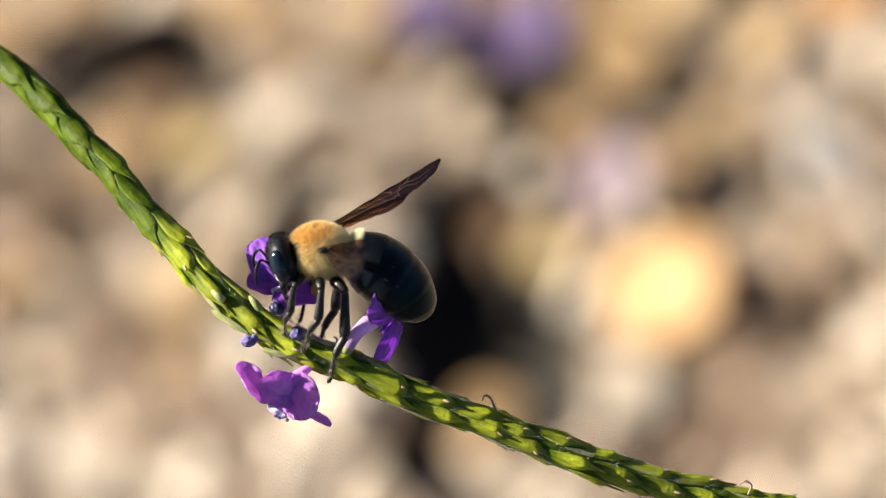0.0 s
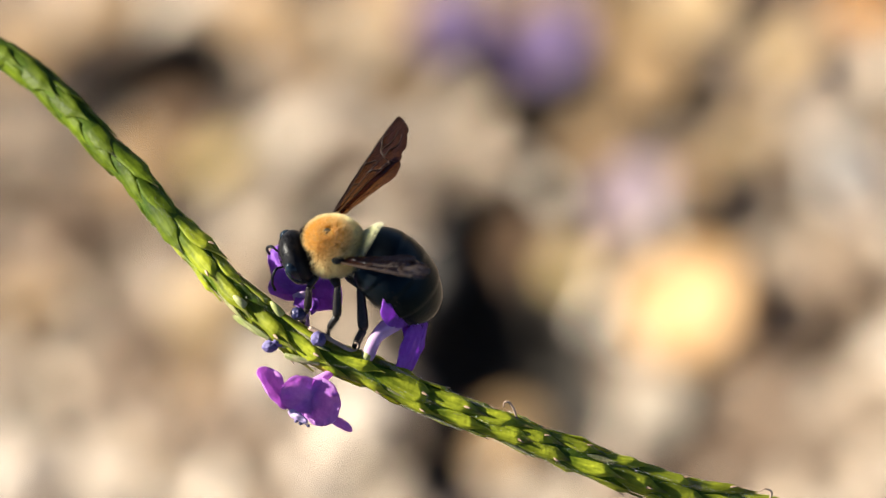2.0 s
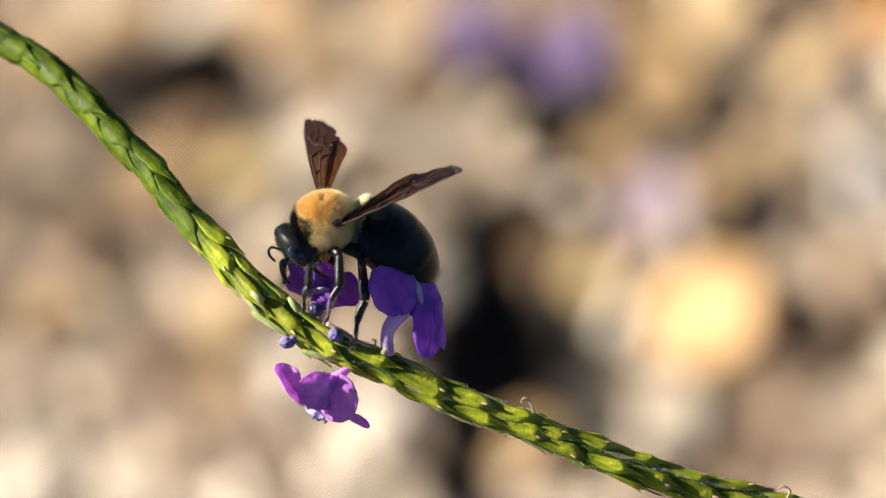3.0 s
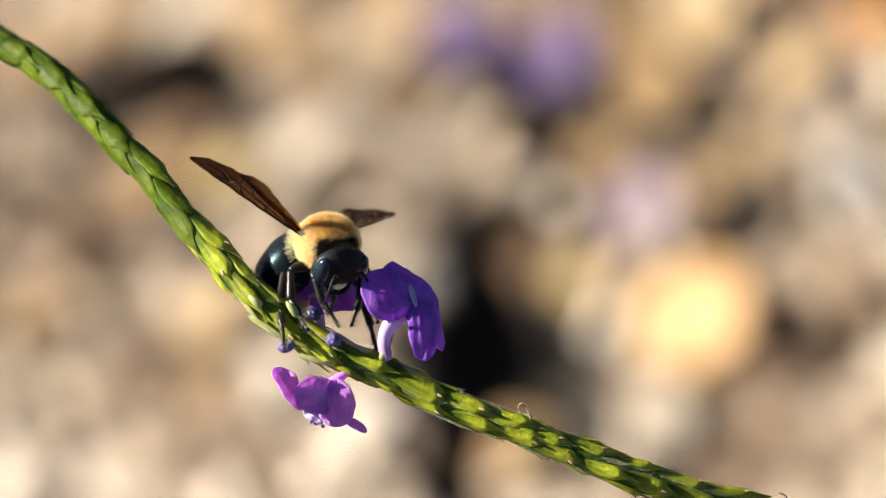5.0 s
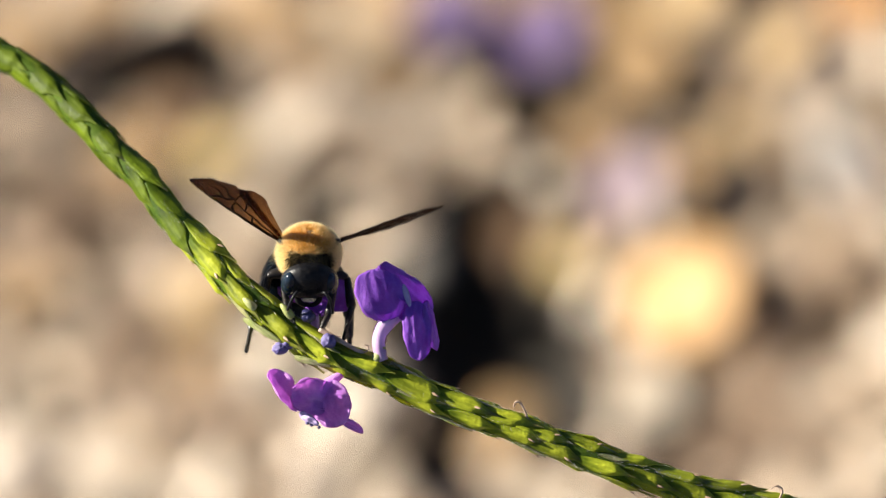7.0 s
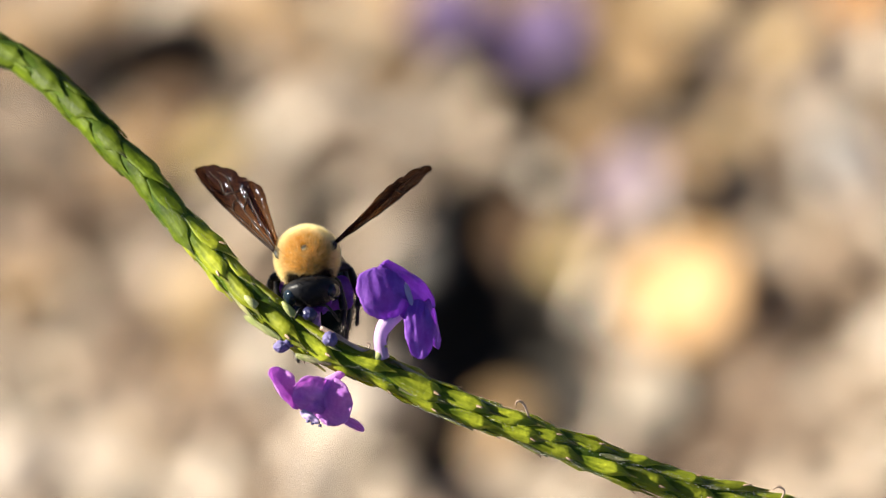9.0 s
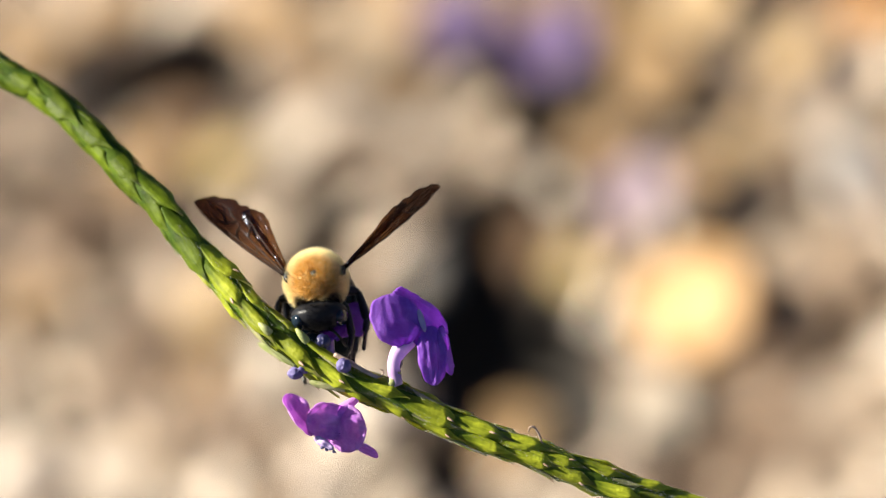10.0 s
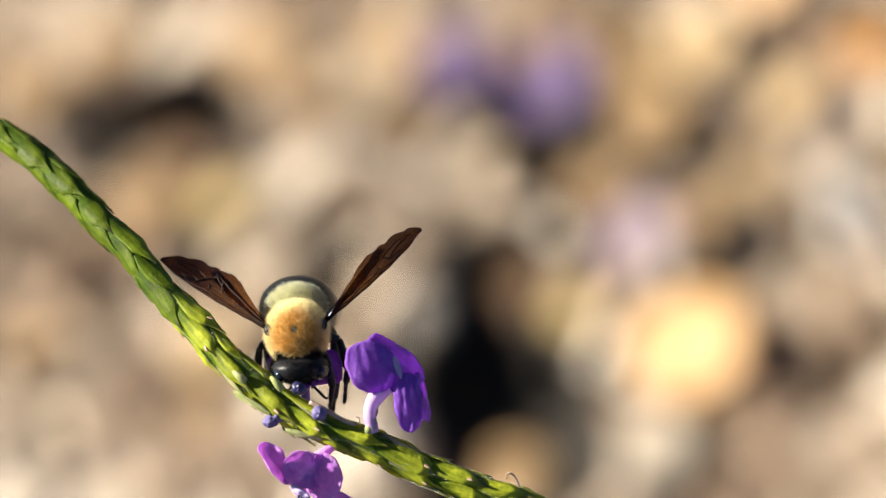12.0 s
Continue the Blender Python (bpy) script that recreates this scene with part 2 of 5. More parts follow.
def wing_material():
    """Smoky brown membrane: clear film, tinted, with a faint shine."""
    m, nt, bsdf, out = nodes_of("wing_membrane")
    n = noisy(nt, 500)
    bsdf.inputs["Base Color"].default_value = (0.10, 0.04, 0.018, 1)
    nt.links.new(ramp(nt, n, ((0.3, (0.006, 0.006, 0.012)), (0.7, (0.016, 0.012, 0.018)))), bsdf.inputs["Base Color"])
    bsdf.inputs["Roughness"].default_value = 0.13
    bsdf.inputs["Specular IOR Level"].default_value = 0.6
    bsdf.inputs["Specular Tint"].default_value = (0.62, 0.74, 1.0, 1)
    bumped(nt, bsdf, noisy(nt, 420), 0.35, 0.0002)
    glow = nt.nodes.new("ShaderNodeBsdfTranslucent")
    glow.inputs[0].default_value = (0.26, 0.13, 0.06, 1)
    film = nt.nodes.new("ShaderNodeMixShader")
    film.inputs[0].default_value = 0.025
    nt.links.new(bsdf.outputs[0], film.inputs[1])
    nt.links.new(glow.outputs[0], film.inputs[2])
    clear = nt.nodes.new("ShaderNodeBsdfTransparent")
    mx = nt.nodes.new("ShaderNodeMixShader")
    tc = nt.nodes.new("ShaderNodeTexCoord")
    sep = nt.nodes.new("ShaderNodeSeparateXYZ")
    nt.links.new(tc.outputs["Object"], sep.inputs[0])
    mr = nt.nodes.new("ShaderNodeMapRange")
    mr.inputs[1].default_value, mr.inputs[2].default_value = 2 * MM, 15 * MM
    mr.inputs[3].default_value, mr.inputs[4].default_value = 0.90, 0.74
    nt.links.new(sep.outputs[0], mr.inputs[0])
    tint = nt.nodes.new("ShaderNodeMapRange")
    tint.inputs[1].default_value, tint.inputs[2].default_value = 1 * MM, 12 * MM
    nt.links.new(sep.outputs[0], tint.inputs[0])
    nt.links.new(mixed(nt, tint.outputs[0], (0.76, 0.57, 0.38), (0.37, 0.25, 0.18)), clear.inputs[0])
    nt.links.new(mr.outputs[0], mx.inputs[0])
    nt.links.new(film.outputs[0], mx.inputs[1])
    nt.links.new(clear.outputs[0], mx.inputs[2])
    nt.links.new(mx.outputs[0], out.inputs[0])
    return m


WING = wing_material()
VEIN = surface("wing_vein", (0.010, 0.005, 0.003), (0.028, 0.014, 0.008), 900, 0.5, 0, spec=0.15)

# near-black soil: shade of the gaps between litter is put into its colour
SOIL = surface("soil_shade_dark", (0.012, 0.010, 0.007), (0.034, 0.026, 0.019), 60, 0.95, 0.6, 0.004)


def litter_material(name, stops, translucent=0.2):
    m, nt, bsdf, out = nodes_of(name)
    geo = nt.nodes.new("ShaderNodeNewGeometry")
    col = ramp(nt, geo.outputs["Random Per Island"], stops)
    n = noisy(nt, 130, 4)
    col = mixed(nt, 0.5, col, ramp(nt, n, ((0.3, (0.45, 0.42, 0.40)), (0.7, (1, 1, 1)))), "MULTIPLY")
    patch = noisy(nt, 26, 2, 0.5)
    col = mixed(nt, 1.0, col, ramp(nt, patch, ((0.38, (0.42, 0.34, 0.28)), (0.56, (1, 1, 1)))), "MULTIPLY")
    nt.links.new(col, bsdf.inputs["Base Color"])
    bsdf.inputs["Roughness"].default_value = 0.75
    bumped(nt, bsdf, noisy(nt, 500, 3), 0.5, 0.0008)
    return m


LITTER = litter_material("litter_tan", ((0.0, (0.22, 0.14, 0.08)), (0.25, (0.52, 0.39, 0.27)), (0.6, (0.70, 0.56, 0.42)), (1.0, (0.84, 0.74, 0.62))))
STONE = surface("stone_pale", (0.38, 0.31, 0.25), (0.56, 0.48, 0.40), 90, 0.8, 0.5, 0.001)
GREY_STONE = surface("stone_grey", (0.10, 0.09, 0.08), (0.17, 0.155, 0.14), 90, 0.8, 0.5, 0.001)
YELLOW_LEAF = leafy("leaf_yellow", (0.60, 0.37, 0.17), (0.68, 0.43, 0.22), 60, (0.8, 0.5, 0.16), 0.15, 0.5)
OLIVE_LEAF = leafy("leaf_olive", (0.46, 0.33, 0.12), (0.60, 0.45, 0.20), 60, (0.5, 0.4, 0.1), 0.25, 0.5)
# dark brown leaf whose tone stands for shaded gaps between the litter
SHADE_LEAF = leafy("leaf_shade_brown", (0.10, 0.055, 0.028), (0.20, 0.12, 0.065), 60, (0.25, 0.12, 0.05), 0.2, 0.6)
TAN_LEAF = leafy("leaf_tan", (0.52, 0.36, 0.18), (0.68, 0.50, 0.28), 60, (0.6, 0.4, 0.2), 0.25, 0.5)
PALE_LEAF = leafy("leaf_pale", (0.62, 0.50, 0.38), (0.80, 0.70, 0.58), 60, (0.7, 0.55, 0.4), 0.25, 0.5)
RUSSET_LEAF = leafy("leaf_russet", (0.28, 0.17, 0.08), (0.42, 0.28, 0.14), 60, (0.35, 0.2, 0.08), 0.2, 0.6)
DRAB_LEAF = leafy("leaf_drab", (0.36, 0.30, 0.23), (0.50, 0.43, 0.34), 60, (0.4, 0.33, 0.25), 0.2, 0.6)
BLEACHED_LEAF = leafy("leaf_bleached", (0.74, 0.67, 0.57), (0.86, 0.80, 0.71), 60, (0.7, 0.6, 0.5), 0.15, 0.5)
ORANGE_LEAF = leafy("leaf_orange", (0.55, 0.24, 0.05), (0.72, 0.38, 0.10), 60, (0.7, 0.35, 0.08), 0.25, 0.5)
AMBER_LEAF = leafy("leaf_amber", (0.58, 0.33, 0.12), (0.72, 0.46, 0.20), 60, (0.8, 0.5, 0.15), 0.2, 0.5)
FAR_PETAL = leafy("petal_fallen", (0.105, 0.068, 0.160), (0.175, 0.120, 0.225), 120, (0.3, 0.15, 0.6), 0.3, 0.6)
PALE_PETAL = leafy("petal_faded", (0.27, 0.205, 0.25), (0.38, 0.30, 0.335), 120, (0.5, 0.35, 0.6), 0.3, 0.6)

# ---- mesh helpers ----


def part(name, bm, material, parent=None, label="", smooth=True):
    """One mesh object from a bmesh or from (verts, faces)."""
    me = bpy.data.meshes.new(name)
    if isinstance(bm, tuple):
        me.from_pydata(bm[0], [], bm[1])
    else:
        bmesh.ops.recalc_face_normals(bm, faces=bm.faces)
        bm.to_mesh(me)
        bm.free()
    me.materials.append(material)
    if smooth:
        me.polygons.foreach_set("use_smooth", [True] * len(me.polygons))
    me.update()
    ob = new(name, me)
    if parent is not None:
        ob.parent = parent
    return tagged(ob, label)


def spline(points, count):
    """Catmull-Rom through points, evenly spaced in parameter."""
    pts = [Vector(p) for p in points]
    out = []
    n = len(pts) - 1
    for k in range(count):
        u = k / (count - 1) * n
        i = min(int(u), n - 1)
        w = u - i
        a, b = pts[max(i - 1, 0)], pts[i]
        c, d = pts[i + 1], pts[min(i + 2, n)]
        out.append(0.5 * (2 * b + (c - a) * w + (2 * a - 5 * b + 4 * c - d) * w * w + (3 * b - a - 3 * c + d) * w ** 3))
    return out


def tube(path, radii, sides=10, squash=1.0, up=(0, 0, 1), bm=None, cap=True):
    """A tube along path (metres), radii one per point or one for all; squash scales it across up."""
    bm = bm or bmesh.new()
    path = [Vector(p) for p in path]
    rings = []
    for i, p in enumerate(path):
        t = (path[min(i + 1, len(path) - 1)] - path[max(i - 1, 0)]).normalized()
        side = t.cross(Vector(up))
        if side.length < 1e-4:
            side = t.cross(Vector((1, 0, 0)))
        side.normalize()
        top = side.cross(t)
        r = radii[i] if isinstance(radii, (list, tuple)) else radii
        rings.append([bm.verts.new(p + side * math.cos(a) * r + top * math.sin(a) * r * squash)
                      for a in (2 * math.pi * k / sides for k in range(sides))])
    for a, b in zip(rings, rings[1:]):
        for k in range(sides):
            bm.faces.new((a[k], a[(k + 1) % sides], b[(k + 1) % sides], b[k]))
    if cap:
        bm.faces.new(rings[0][::-1])
        bm.faces.new(rings[-1])
    return bm


def ball(radii, at=(0, 0, 0), seg=32, rings=20, bm=None, lump=0.0, freq=400, turn=None):
    bm = bm or bmesh.new()
    made = bmesh.ops.create_uvsphere(bm, u_segments=seg, v_segments=rings, radius=1.0)["verts"]
    for v in made:
        k = 1 + lump * noise.noise(v.co * freq)
        co = Vector((v.co.x * radii[0], v.co.y * radii[1], v.co.z * radii[2])) * k
        v.co = (turn @ co if turn else co) + Vector(at)
    return bm


def sheet(outline, lift, thick, nu=10, nv=8, bm=None):
    """A closed thin sheet: outline(u) gives the centre and half-width vector, lift(u, v) its normal offset."""
    bm = bm or bmesh.new()
    top, low = [], []
    for i in range(nu + 1):
        u = i / nu
        c, w, n = outline(u)
        rt, rl = [], []
        for j in range(nv + 1):
            v = 2 * j / nv - 1
            q = c + w * v + n * lift(u, v)
            rt.append(bm.verts.new(q + n * thick / 2))
            rl.append(bm.verts.new(q - n * thick / 2))
        top.append(rt)
        low.append(rl)
    for i in range(nu):
        for j in range(nv):
            bm.faces.new((top[i][j], top[i][j + 1], top[i + 1][j + 1], top[i + 1][j]))
            bm.faces.new((low[i][j], low[i + 1][j], low[i + 1][j + 1], low[i][j + 1]))
    for i in range(nu):
        bm.faces.new((top[i][0], top[i + 1][0], low[i + 1][0], low[i][0]))
        bm.faces.new((top[i][nv], low[i][nv], low[i + 1][nv], top[i + 1][nv]))
    for j in range(nv):
        bm.faces.new((top[0][j], low[0][j], low[0][j + 1], top[0][j + 1]))
        bm.faces.new((top[nu][j], top[nu][j + 1], low[nu][j + 1], low[nu][j]))
    return bm


def petal(name, hub, tip, width, face, parent, cup=0.8, ruffle=0.25, curl=0.0, material=None, seed=0, label="", base=0.22, blunt=2.4):
    """A rounded lobe from hub to tip (mm), its broad side towards face."""
    hub, tip, face = Vector(hub) * MM, Vector(tip) * MM, Vector(face).normalized()
    along = tip - hub
    length = along.length
    d = along.normalized()
    side = d.cross(face).normalized()
    n = side.cross(d).normalized()

    def outline(u):
        w = width * MM / 2 * (base + (1 - base) * math.sin(math.pi * min(0.5, 0.08 + 0.68 * u))) if u < 0.62 else \
            width * MM / 2 * max(0.0, 1 - ((u - 0.62) / 0.385) ** blunt) ** (1 / blunt)
        w = max(w, 0.05 * MM) * (1 + 0.07 * math.sin(u * 9 + seed * 2))
        return hub + d * (length * u) + n * (cup * MM * math.sin(math.pi * u) - curl * MM * u * u), side * w, n

    def lift(u, v):
        crumple = noise.noise(Vector((u * 3.1 + seed, v * 2.2, seed * 1.7))) + 0.5 * noise.noise(Vector((u * 5 + seed, v * 6.5, seed)))
        return MM * (-0.55 * v * v * math.sin(math.pi * min(1, u + 0.15)) * cup
                     + ruffle * crumple * (0.4 + 0.9 * u) + 0.12 * min(1, width / 5) * u * math.cos(v * 9 + seed))

    bm = sheet(outline, lift, 0.10 * MM, 18, 16)
    for v in bm.verts:
        u = (v.co - hub).dot(d) / length
        a = (v.co - hub).dot(side) / (width * MM / 2)
        v.co += d * MM * max(0.0, u) ** 2 * (0.32 * noise.noise(Vector((a * 1.8, seed * 3.3, 0))) + 0.12 * noise.noise(Vector((a * 6, seed, 2))))
    return part(name, bm, material or PETAL, parent, label)


def lobe(name, at, reach, across, bulge, parent, material=None, seed=0, label="", egg=0.0, fold=0.0, ruffle=0.22, nu=22, nv=18):
    """A rounded petal: its middle, half-length and half-width vectors and the height of its bulge along their normal, in mm.
    egg widens its far end; fold bends its sides up, as in a rolled petal."""
    at, reach, across = Vector(at), Vector(reach), Vector(across)
    n = reach.cross(across).normalized()
    if n.z < 0:
        n = -n
    size = across.length
    bm = bmesh.new()
    top, low = [], []
    for i in range(nu + 1):
        a = -1 + 2 * i / nu
        half = max(0.03, (1 - abs(a) ** 2.3)) ** 0.46 * (1 + egg * a)
        rt, rl = [], []
        for j in range(nv + 1):
            b = -1 + 2 * j / nv
            y = half * b
            edge = max(abs(a), abs(b))
            wave = noise.noise(Vector((a * 1.7 + seed * 3.1, y * 1.7, seed))) + 0.5 * noise.noise(Vector((a * 2.6, y * 6.0 + seed, 2))) + 0.2 * noise.noise(Vector((a * 9, y * 9 + seed, 4)))
            rim = 1 + 0.05 * edge ** 3 * (noise.noise(Vector((a * 3.3 + seed, b * 3.3, 5))) + 0.6 * noise.noise(Vector((a * 9, b * 9, seed))))
            h = bulge * (1 - 0.55 * a * a - 0.45 * y * y) + fold * size * y * y + ruffle * wave * (0.4 + 0.8 * edge)
            h += 0.05 * math.cos(b * 13 + seed) * (1 - a * a)
            q = at + reach * a * rim + across * y * rim * (1 - 0.25 * min(1, abs(fold))) + n * h
            rt.append(bm.verts.new((q + n * 0.05) * MM))
            rl.append(bm.verts.new((q - n * 0.05) * MM))
        top.append(rt)
        low.append(rl)
    for i in range(nu):
        for j in range(nv):
            bm.faces.new((top[i][j], top[i][j + 1], top[i + 1][j + 1], top[i + 1][j]))
            bm.faces.new((low[i][j], low[i + 1][j], low[i + 1][j + 1], low[i][j + 1]))
        bm.faces.new((top[i][0], top[i + 1][0], low[i + 1][0], low[i][0]))
        bm.faces.new((top[i][nv], low[i][nv], low[i + 1][nv], top[i + 1][nv]))
    for j in range(nv):
        bm.faces.new((top[0][j], low[0][j], low[0][j + 1], top[0][j + 1]))
        bm.faces.new((top[nu][j], top[nu][j + 1], low[nu][j + 1], low[nu][j]))
    return part(name, bm, material or PETAL, parent, label)


def scatter_hairs(points, length, width, lean=(0, 0, 0), spread=0.35, seed=1, bend=0.3, clump=0.0):
    """Hairs as thin tapering blades. points: (place, normal) in metres."""
    rng = random.Random(seed)
    verts, faces = [], []
    for p, n in points:
        tuft = noise.noise_vector(p * 900) * clump
        d = (n + tuft + Vector(lean) + Vector((rng.gauss(0, 1), rng.gauss(0, 1), rng.gauss(0, 1))) * spread).normalized()
        s = d.cross(Vector((rng.gauss(0, 1), rng.gauss(0, 1), rng.gauss(0, 1)))).normalized()
        ln = length * rng.uniform(0.65, 1.15)
        b = (d + Vector(lean) * bend + s.cross(d) * rng.uniform(-0.3, 0.3)).normalized()
        mid, end = p + d * ln * 0.5, p + d * ln * 0.5 + b * ln * 0.5
        k = len(verts)
        verts += [p - s * width, p + s * width, mid - s * width * 0.8, mid + s * width * 0.8, end]
        faces += [(k, k + 1, k + 3, k + 2), (k + 2, k + 3, k + 4)]
    return verts, faces


def ellipsoid_points(count, radii, at, keep, seed):
    rng = random.Random(seed)
    got = []
    while len(got) < count:
        v = Vector((rng.gauss(0, 1), rng.gauss(0, 1), rng.gauss(0, 1))).normalized()
        p = Vector((v.x * radii[0], v.y * radii[1], v.z * radii[2]))
        if not keep(p, v):
            continue
        n = Vector((v.x / radii[0], v.y / radii[1], v.z / radii[2])).normalized()
        got.append(((p + Vector(at)) * MM, n))
    return got


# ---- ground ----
# hollows bared to near-black soil where litter gaps are shaded: x, y, half-width, half-depth
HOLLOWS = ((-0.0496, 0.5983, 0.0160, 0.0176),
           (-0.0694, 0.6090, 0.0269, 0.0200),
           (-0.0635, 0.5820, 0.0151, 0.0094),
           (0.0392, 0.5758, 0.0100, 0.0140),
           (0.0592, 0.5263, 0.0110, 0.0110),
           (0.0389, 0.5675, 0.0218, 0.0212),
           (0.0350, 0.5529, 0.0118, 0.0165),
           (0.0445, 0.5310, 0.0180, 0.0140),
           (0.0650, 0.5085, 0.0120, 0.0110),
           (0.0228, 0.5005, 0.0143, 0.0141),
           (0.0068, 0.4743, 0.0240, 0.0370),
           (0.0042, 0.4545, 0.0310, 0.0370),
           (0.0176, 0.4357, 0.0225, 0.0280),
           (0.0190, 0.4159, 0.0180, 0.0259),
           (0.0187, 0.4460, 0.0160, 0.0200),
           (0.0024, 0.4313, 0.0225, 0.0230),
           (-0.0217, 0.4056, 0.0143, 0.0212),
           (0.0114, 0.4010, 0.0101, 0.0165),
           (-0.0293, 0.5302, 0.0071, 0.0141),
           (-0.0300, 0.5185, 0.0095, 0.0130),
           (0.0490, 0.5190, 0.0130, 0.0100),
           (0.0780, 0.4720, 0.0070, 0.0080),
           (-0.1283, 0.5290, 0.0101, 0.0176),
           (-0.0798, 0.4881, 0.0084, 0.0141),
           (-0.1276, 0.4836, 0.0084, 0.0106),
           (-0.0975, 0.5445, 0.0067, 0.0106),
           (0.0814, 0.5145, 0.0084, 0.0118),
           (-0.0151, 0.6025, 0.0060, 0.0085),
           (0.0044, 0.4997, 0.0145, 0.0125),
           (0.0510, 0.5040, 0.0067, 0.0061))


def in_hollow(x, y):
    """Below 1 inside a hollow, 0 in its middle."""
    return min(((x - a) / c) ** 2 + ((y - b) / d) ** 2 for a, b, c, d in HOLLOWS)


def build_ground():
    verts, faces = [], []
    xs = [-400, -40, -5, -1.0] + [i * 0.006 for i in range(-60, 61)] + [1.0, 5, 40, 400]
    ys = [-400, -40, -5, -1.0] + [0.1 + i * 0.006 for i in range(0, 125)] + [1.6, 5, 40, 400]
    for y in ys:
        for x in xs:
            near = 0.05 < y < 0.95 and abs(x) < 0.45
            z = 0.008 * noise.noise(Vector((x * 14, y * 14, 0))) + 0.004 * noise.noise(Vector((x * 45, y * 45, 3))) if near else 0.0
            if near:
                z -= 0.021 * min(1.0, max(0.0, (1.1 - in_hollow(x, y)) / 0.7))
            verts.append((x, y, z - 0.004))
    w = len(xs)
    for j in range(len(ys) - 1):
        for i in range(w - 1):
            k = j * w + i
            faces.append((k, k + 1, k + w + 1, k + w))
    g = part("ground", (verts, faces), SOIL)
    tagged(g, "bare garden soil under dry leaf litter, toned near black for shaded gaps", "ground", kind="structure")


def build_litter():
    """Dry chips and leaf scraps lying over one another."""
    rng = random.Random(5)
    verts, faces = [], []
    n = 0
    while n < 21000:
        near = n < 6500
        if near:
            x, y = rng.uniform(-0.30, 0.30), rng.uniform(0.16, 0.80)
        else:
            x, y = rng.gauss(0, 0.9), 0.48 + rng.gauss(0, 0.9)
            if abs(x) < 0.29 and abs(y - 0.48) < 0.31:
                continue
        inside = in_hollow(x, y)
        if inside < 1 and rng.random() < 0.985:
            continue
        n += 1
        ln, wd = rng.uniform(0.006, 0.020), rng.uniform(0.003, 0.009)
        if not near:
            ln, wd = ln * 2.2, wd * 2.2
        z = 0.001 + rng.uniform(0, 0.005) + 0.008 * noise.noise(Vector((x * 14, y * 14, 0)))
        m = Matrix.Translation((x, y, z)) @ Euler((rng.gauss(0, 0.35), rng.gauss(0, 0.35), rng.uniform(0, 6.28))).to_matrix().to_4x4()
        k = len(verts)
        curl = rng.uniform(-0.25, 0.35)
        th = rng.uniform(0.0004, 0.0018)
        for s in (1, -1):
            for u, v in ((-1, -0.7), (0, -1), (1, -0.5), (1, 0.5), (0, 1), (-1, 0.7)):
                j = 1 + rng.uniform(-0.2, 0.2)
                verts.append(m @ Vector((u * ln / 2 * j, v * wd / 2 * j, curl * wd * abs(v) + s * th / 2)))
        faces += [(k, k + 1, k + 4, k + 5), (k + 1, k + 2, k + 3, k + 4), (k + 11, k + 10, k + 7, k + 6), (k + 10, k + 9, k + 8, k + 7)]
        for a in range(6):
            b = (a + 1) % 6
            faces.append((k + a, k + 6 + a, k + 6 + b, k + b))
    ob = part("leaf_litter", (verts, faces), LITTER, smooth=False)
    tagged(ob, "pale tan dry chips and leaf scraps covering the soil", "leaf litter", kind="stuff")


def fallen_leaf(x, y, size, turn, material, label, wide=0.62, z=0.012, tilt=(0, 0)):
    bm = sheet(lambda u: (Vector((size * (u - 0.5), 0, 0)), Vector((0, size * wide / 2 * max(0.02, math.sin(math.pi * min(0.985, u + 0.015)) ** 0.7), 0)), Vector((0, 0, 1))),
               lambda u, v: size * (0.04 * v * v + 0.05 * math.sin(3 * u) + 0.03 * noise.noise(Vector((u * 3, v * 3, x * 90)))), 0.0006, 10, 8)
    ob = part("fallen_leaf", bm, material)
    rib = [Vector((size * (u - 0.5), 0, size * 0.05 * math.sin(3 * u) + 0.0004)) for u in (-0.25, -0.1, 0.0, 0.3, 0.6, 0.95)]
    part("leaf_stalk", tube(rib, [0.0006, 0.0006, 0.0006, 0.0005, 0.0004, 0.0002], 6), WITHERED, ob, "dry brown midrib and stalk")
    ob.matrix_world = pose(x, y, z, tilt[0], tilt[1], turn)
    return tagged(ob, label, "leaf", "fallen leaves")


def stone(x, y, size, material, label, flat=0.6, seed=0):
    bm = ball((size, size * 0.85, size * flat), seg=20, rings=14)
    for v in bm.verts:
        v.co *= 1 + 0.16 * noise.noise(v.co / size * 1.4 + Vector((seed, 0, 0)))
    ob = part("stone", bm, material)
    ob.matrix_world = pose(x, y, size * flat * 0.6, 0, 0, seed * 40)
    return tagged(ob, label, "stone", "stones")


def fallen_blossom(x, y, size, material, label, seed=0, z=0.013):
    root = None
    for k in range(5):
        a = 2 * math.pi * k / 5 + seed
        nm = "fallen_blossom" if k == 0 else "petal"
        tip = Vector((math.cos(a), math.sin(a), 0.25)) * size / MM / 2
        ob = petal(nm, (0, 0, 0), tip, size / MM * 0.55, (0, 0, 1), root, 1.2, 0.8, 0, material, seed + k)
        if k == 0:
            root = ob
            root.matrix_world = pose(x, y, z, 10 * math.sin(seed), -14, 0)
    return tagged(root, label, "flower", "fallen blossoms")


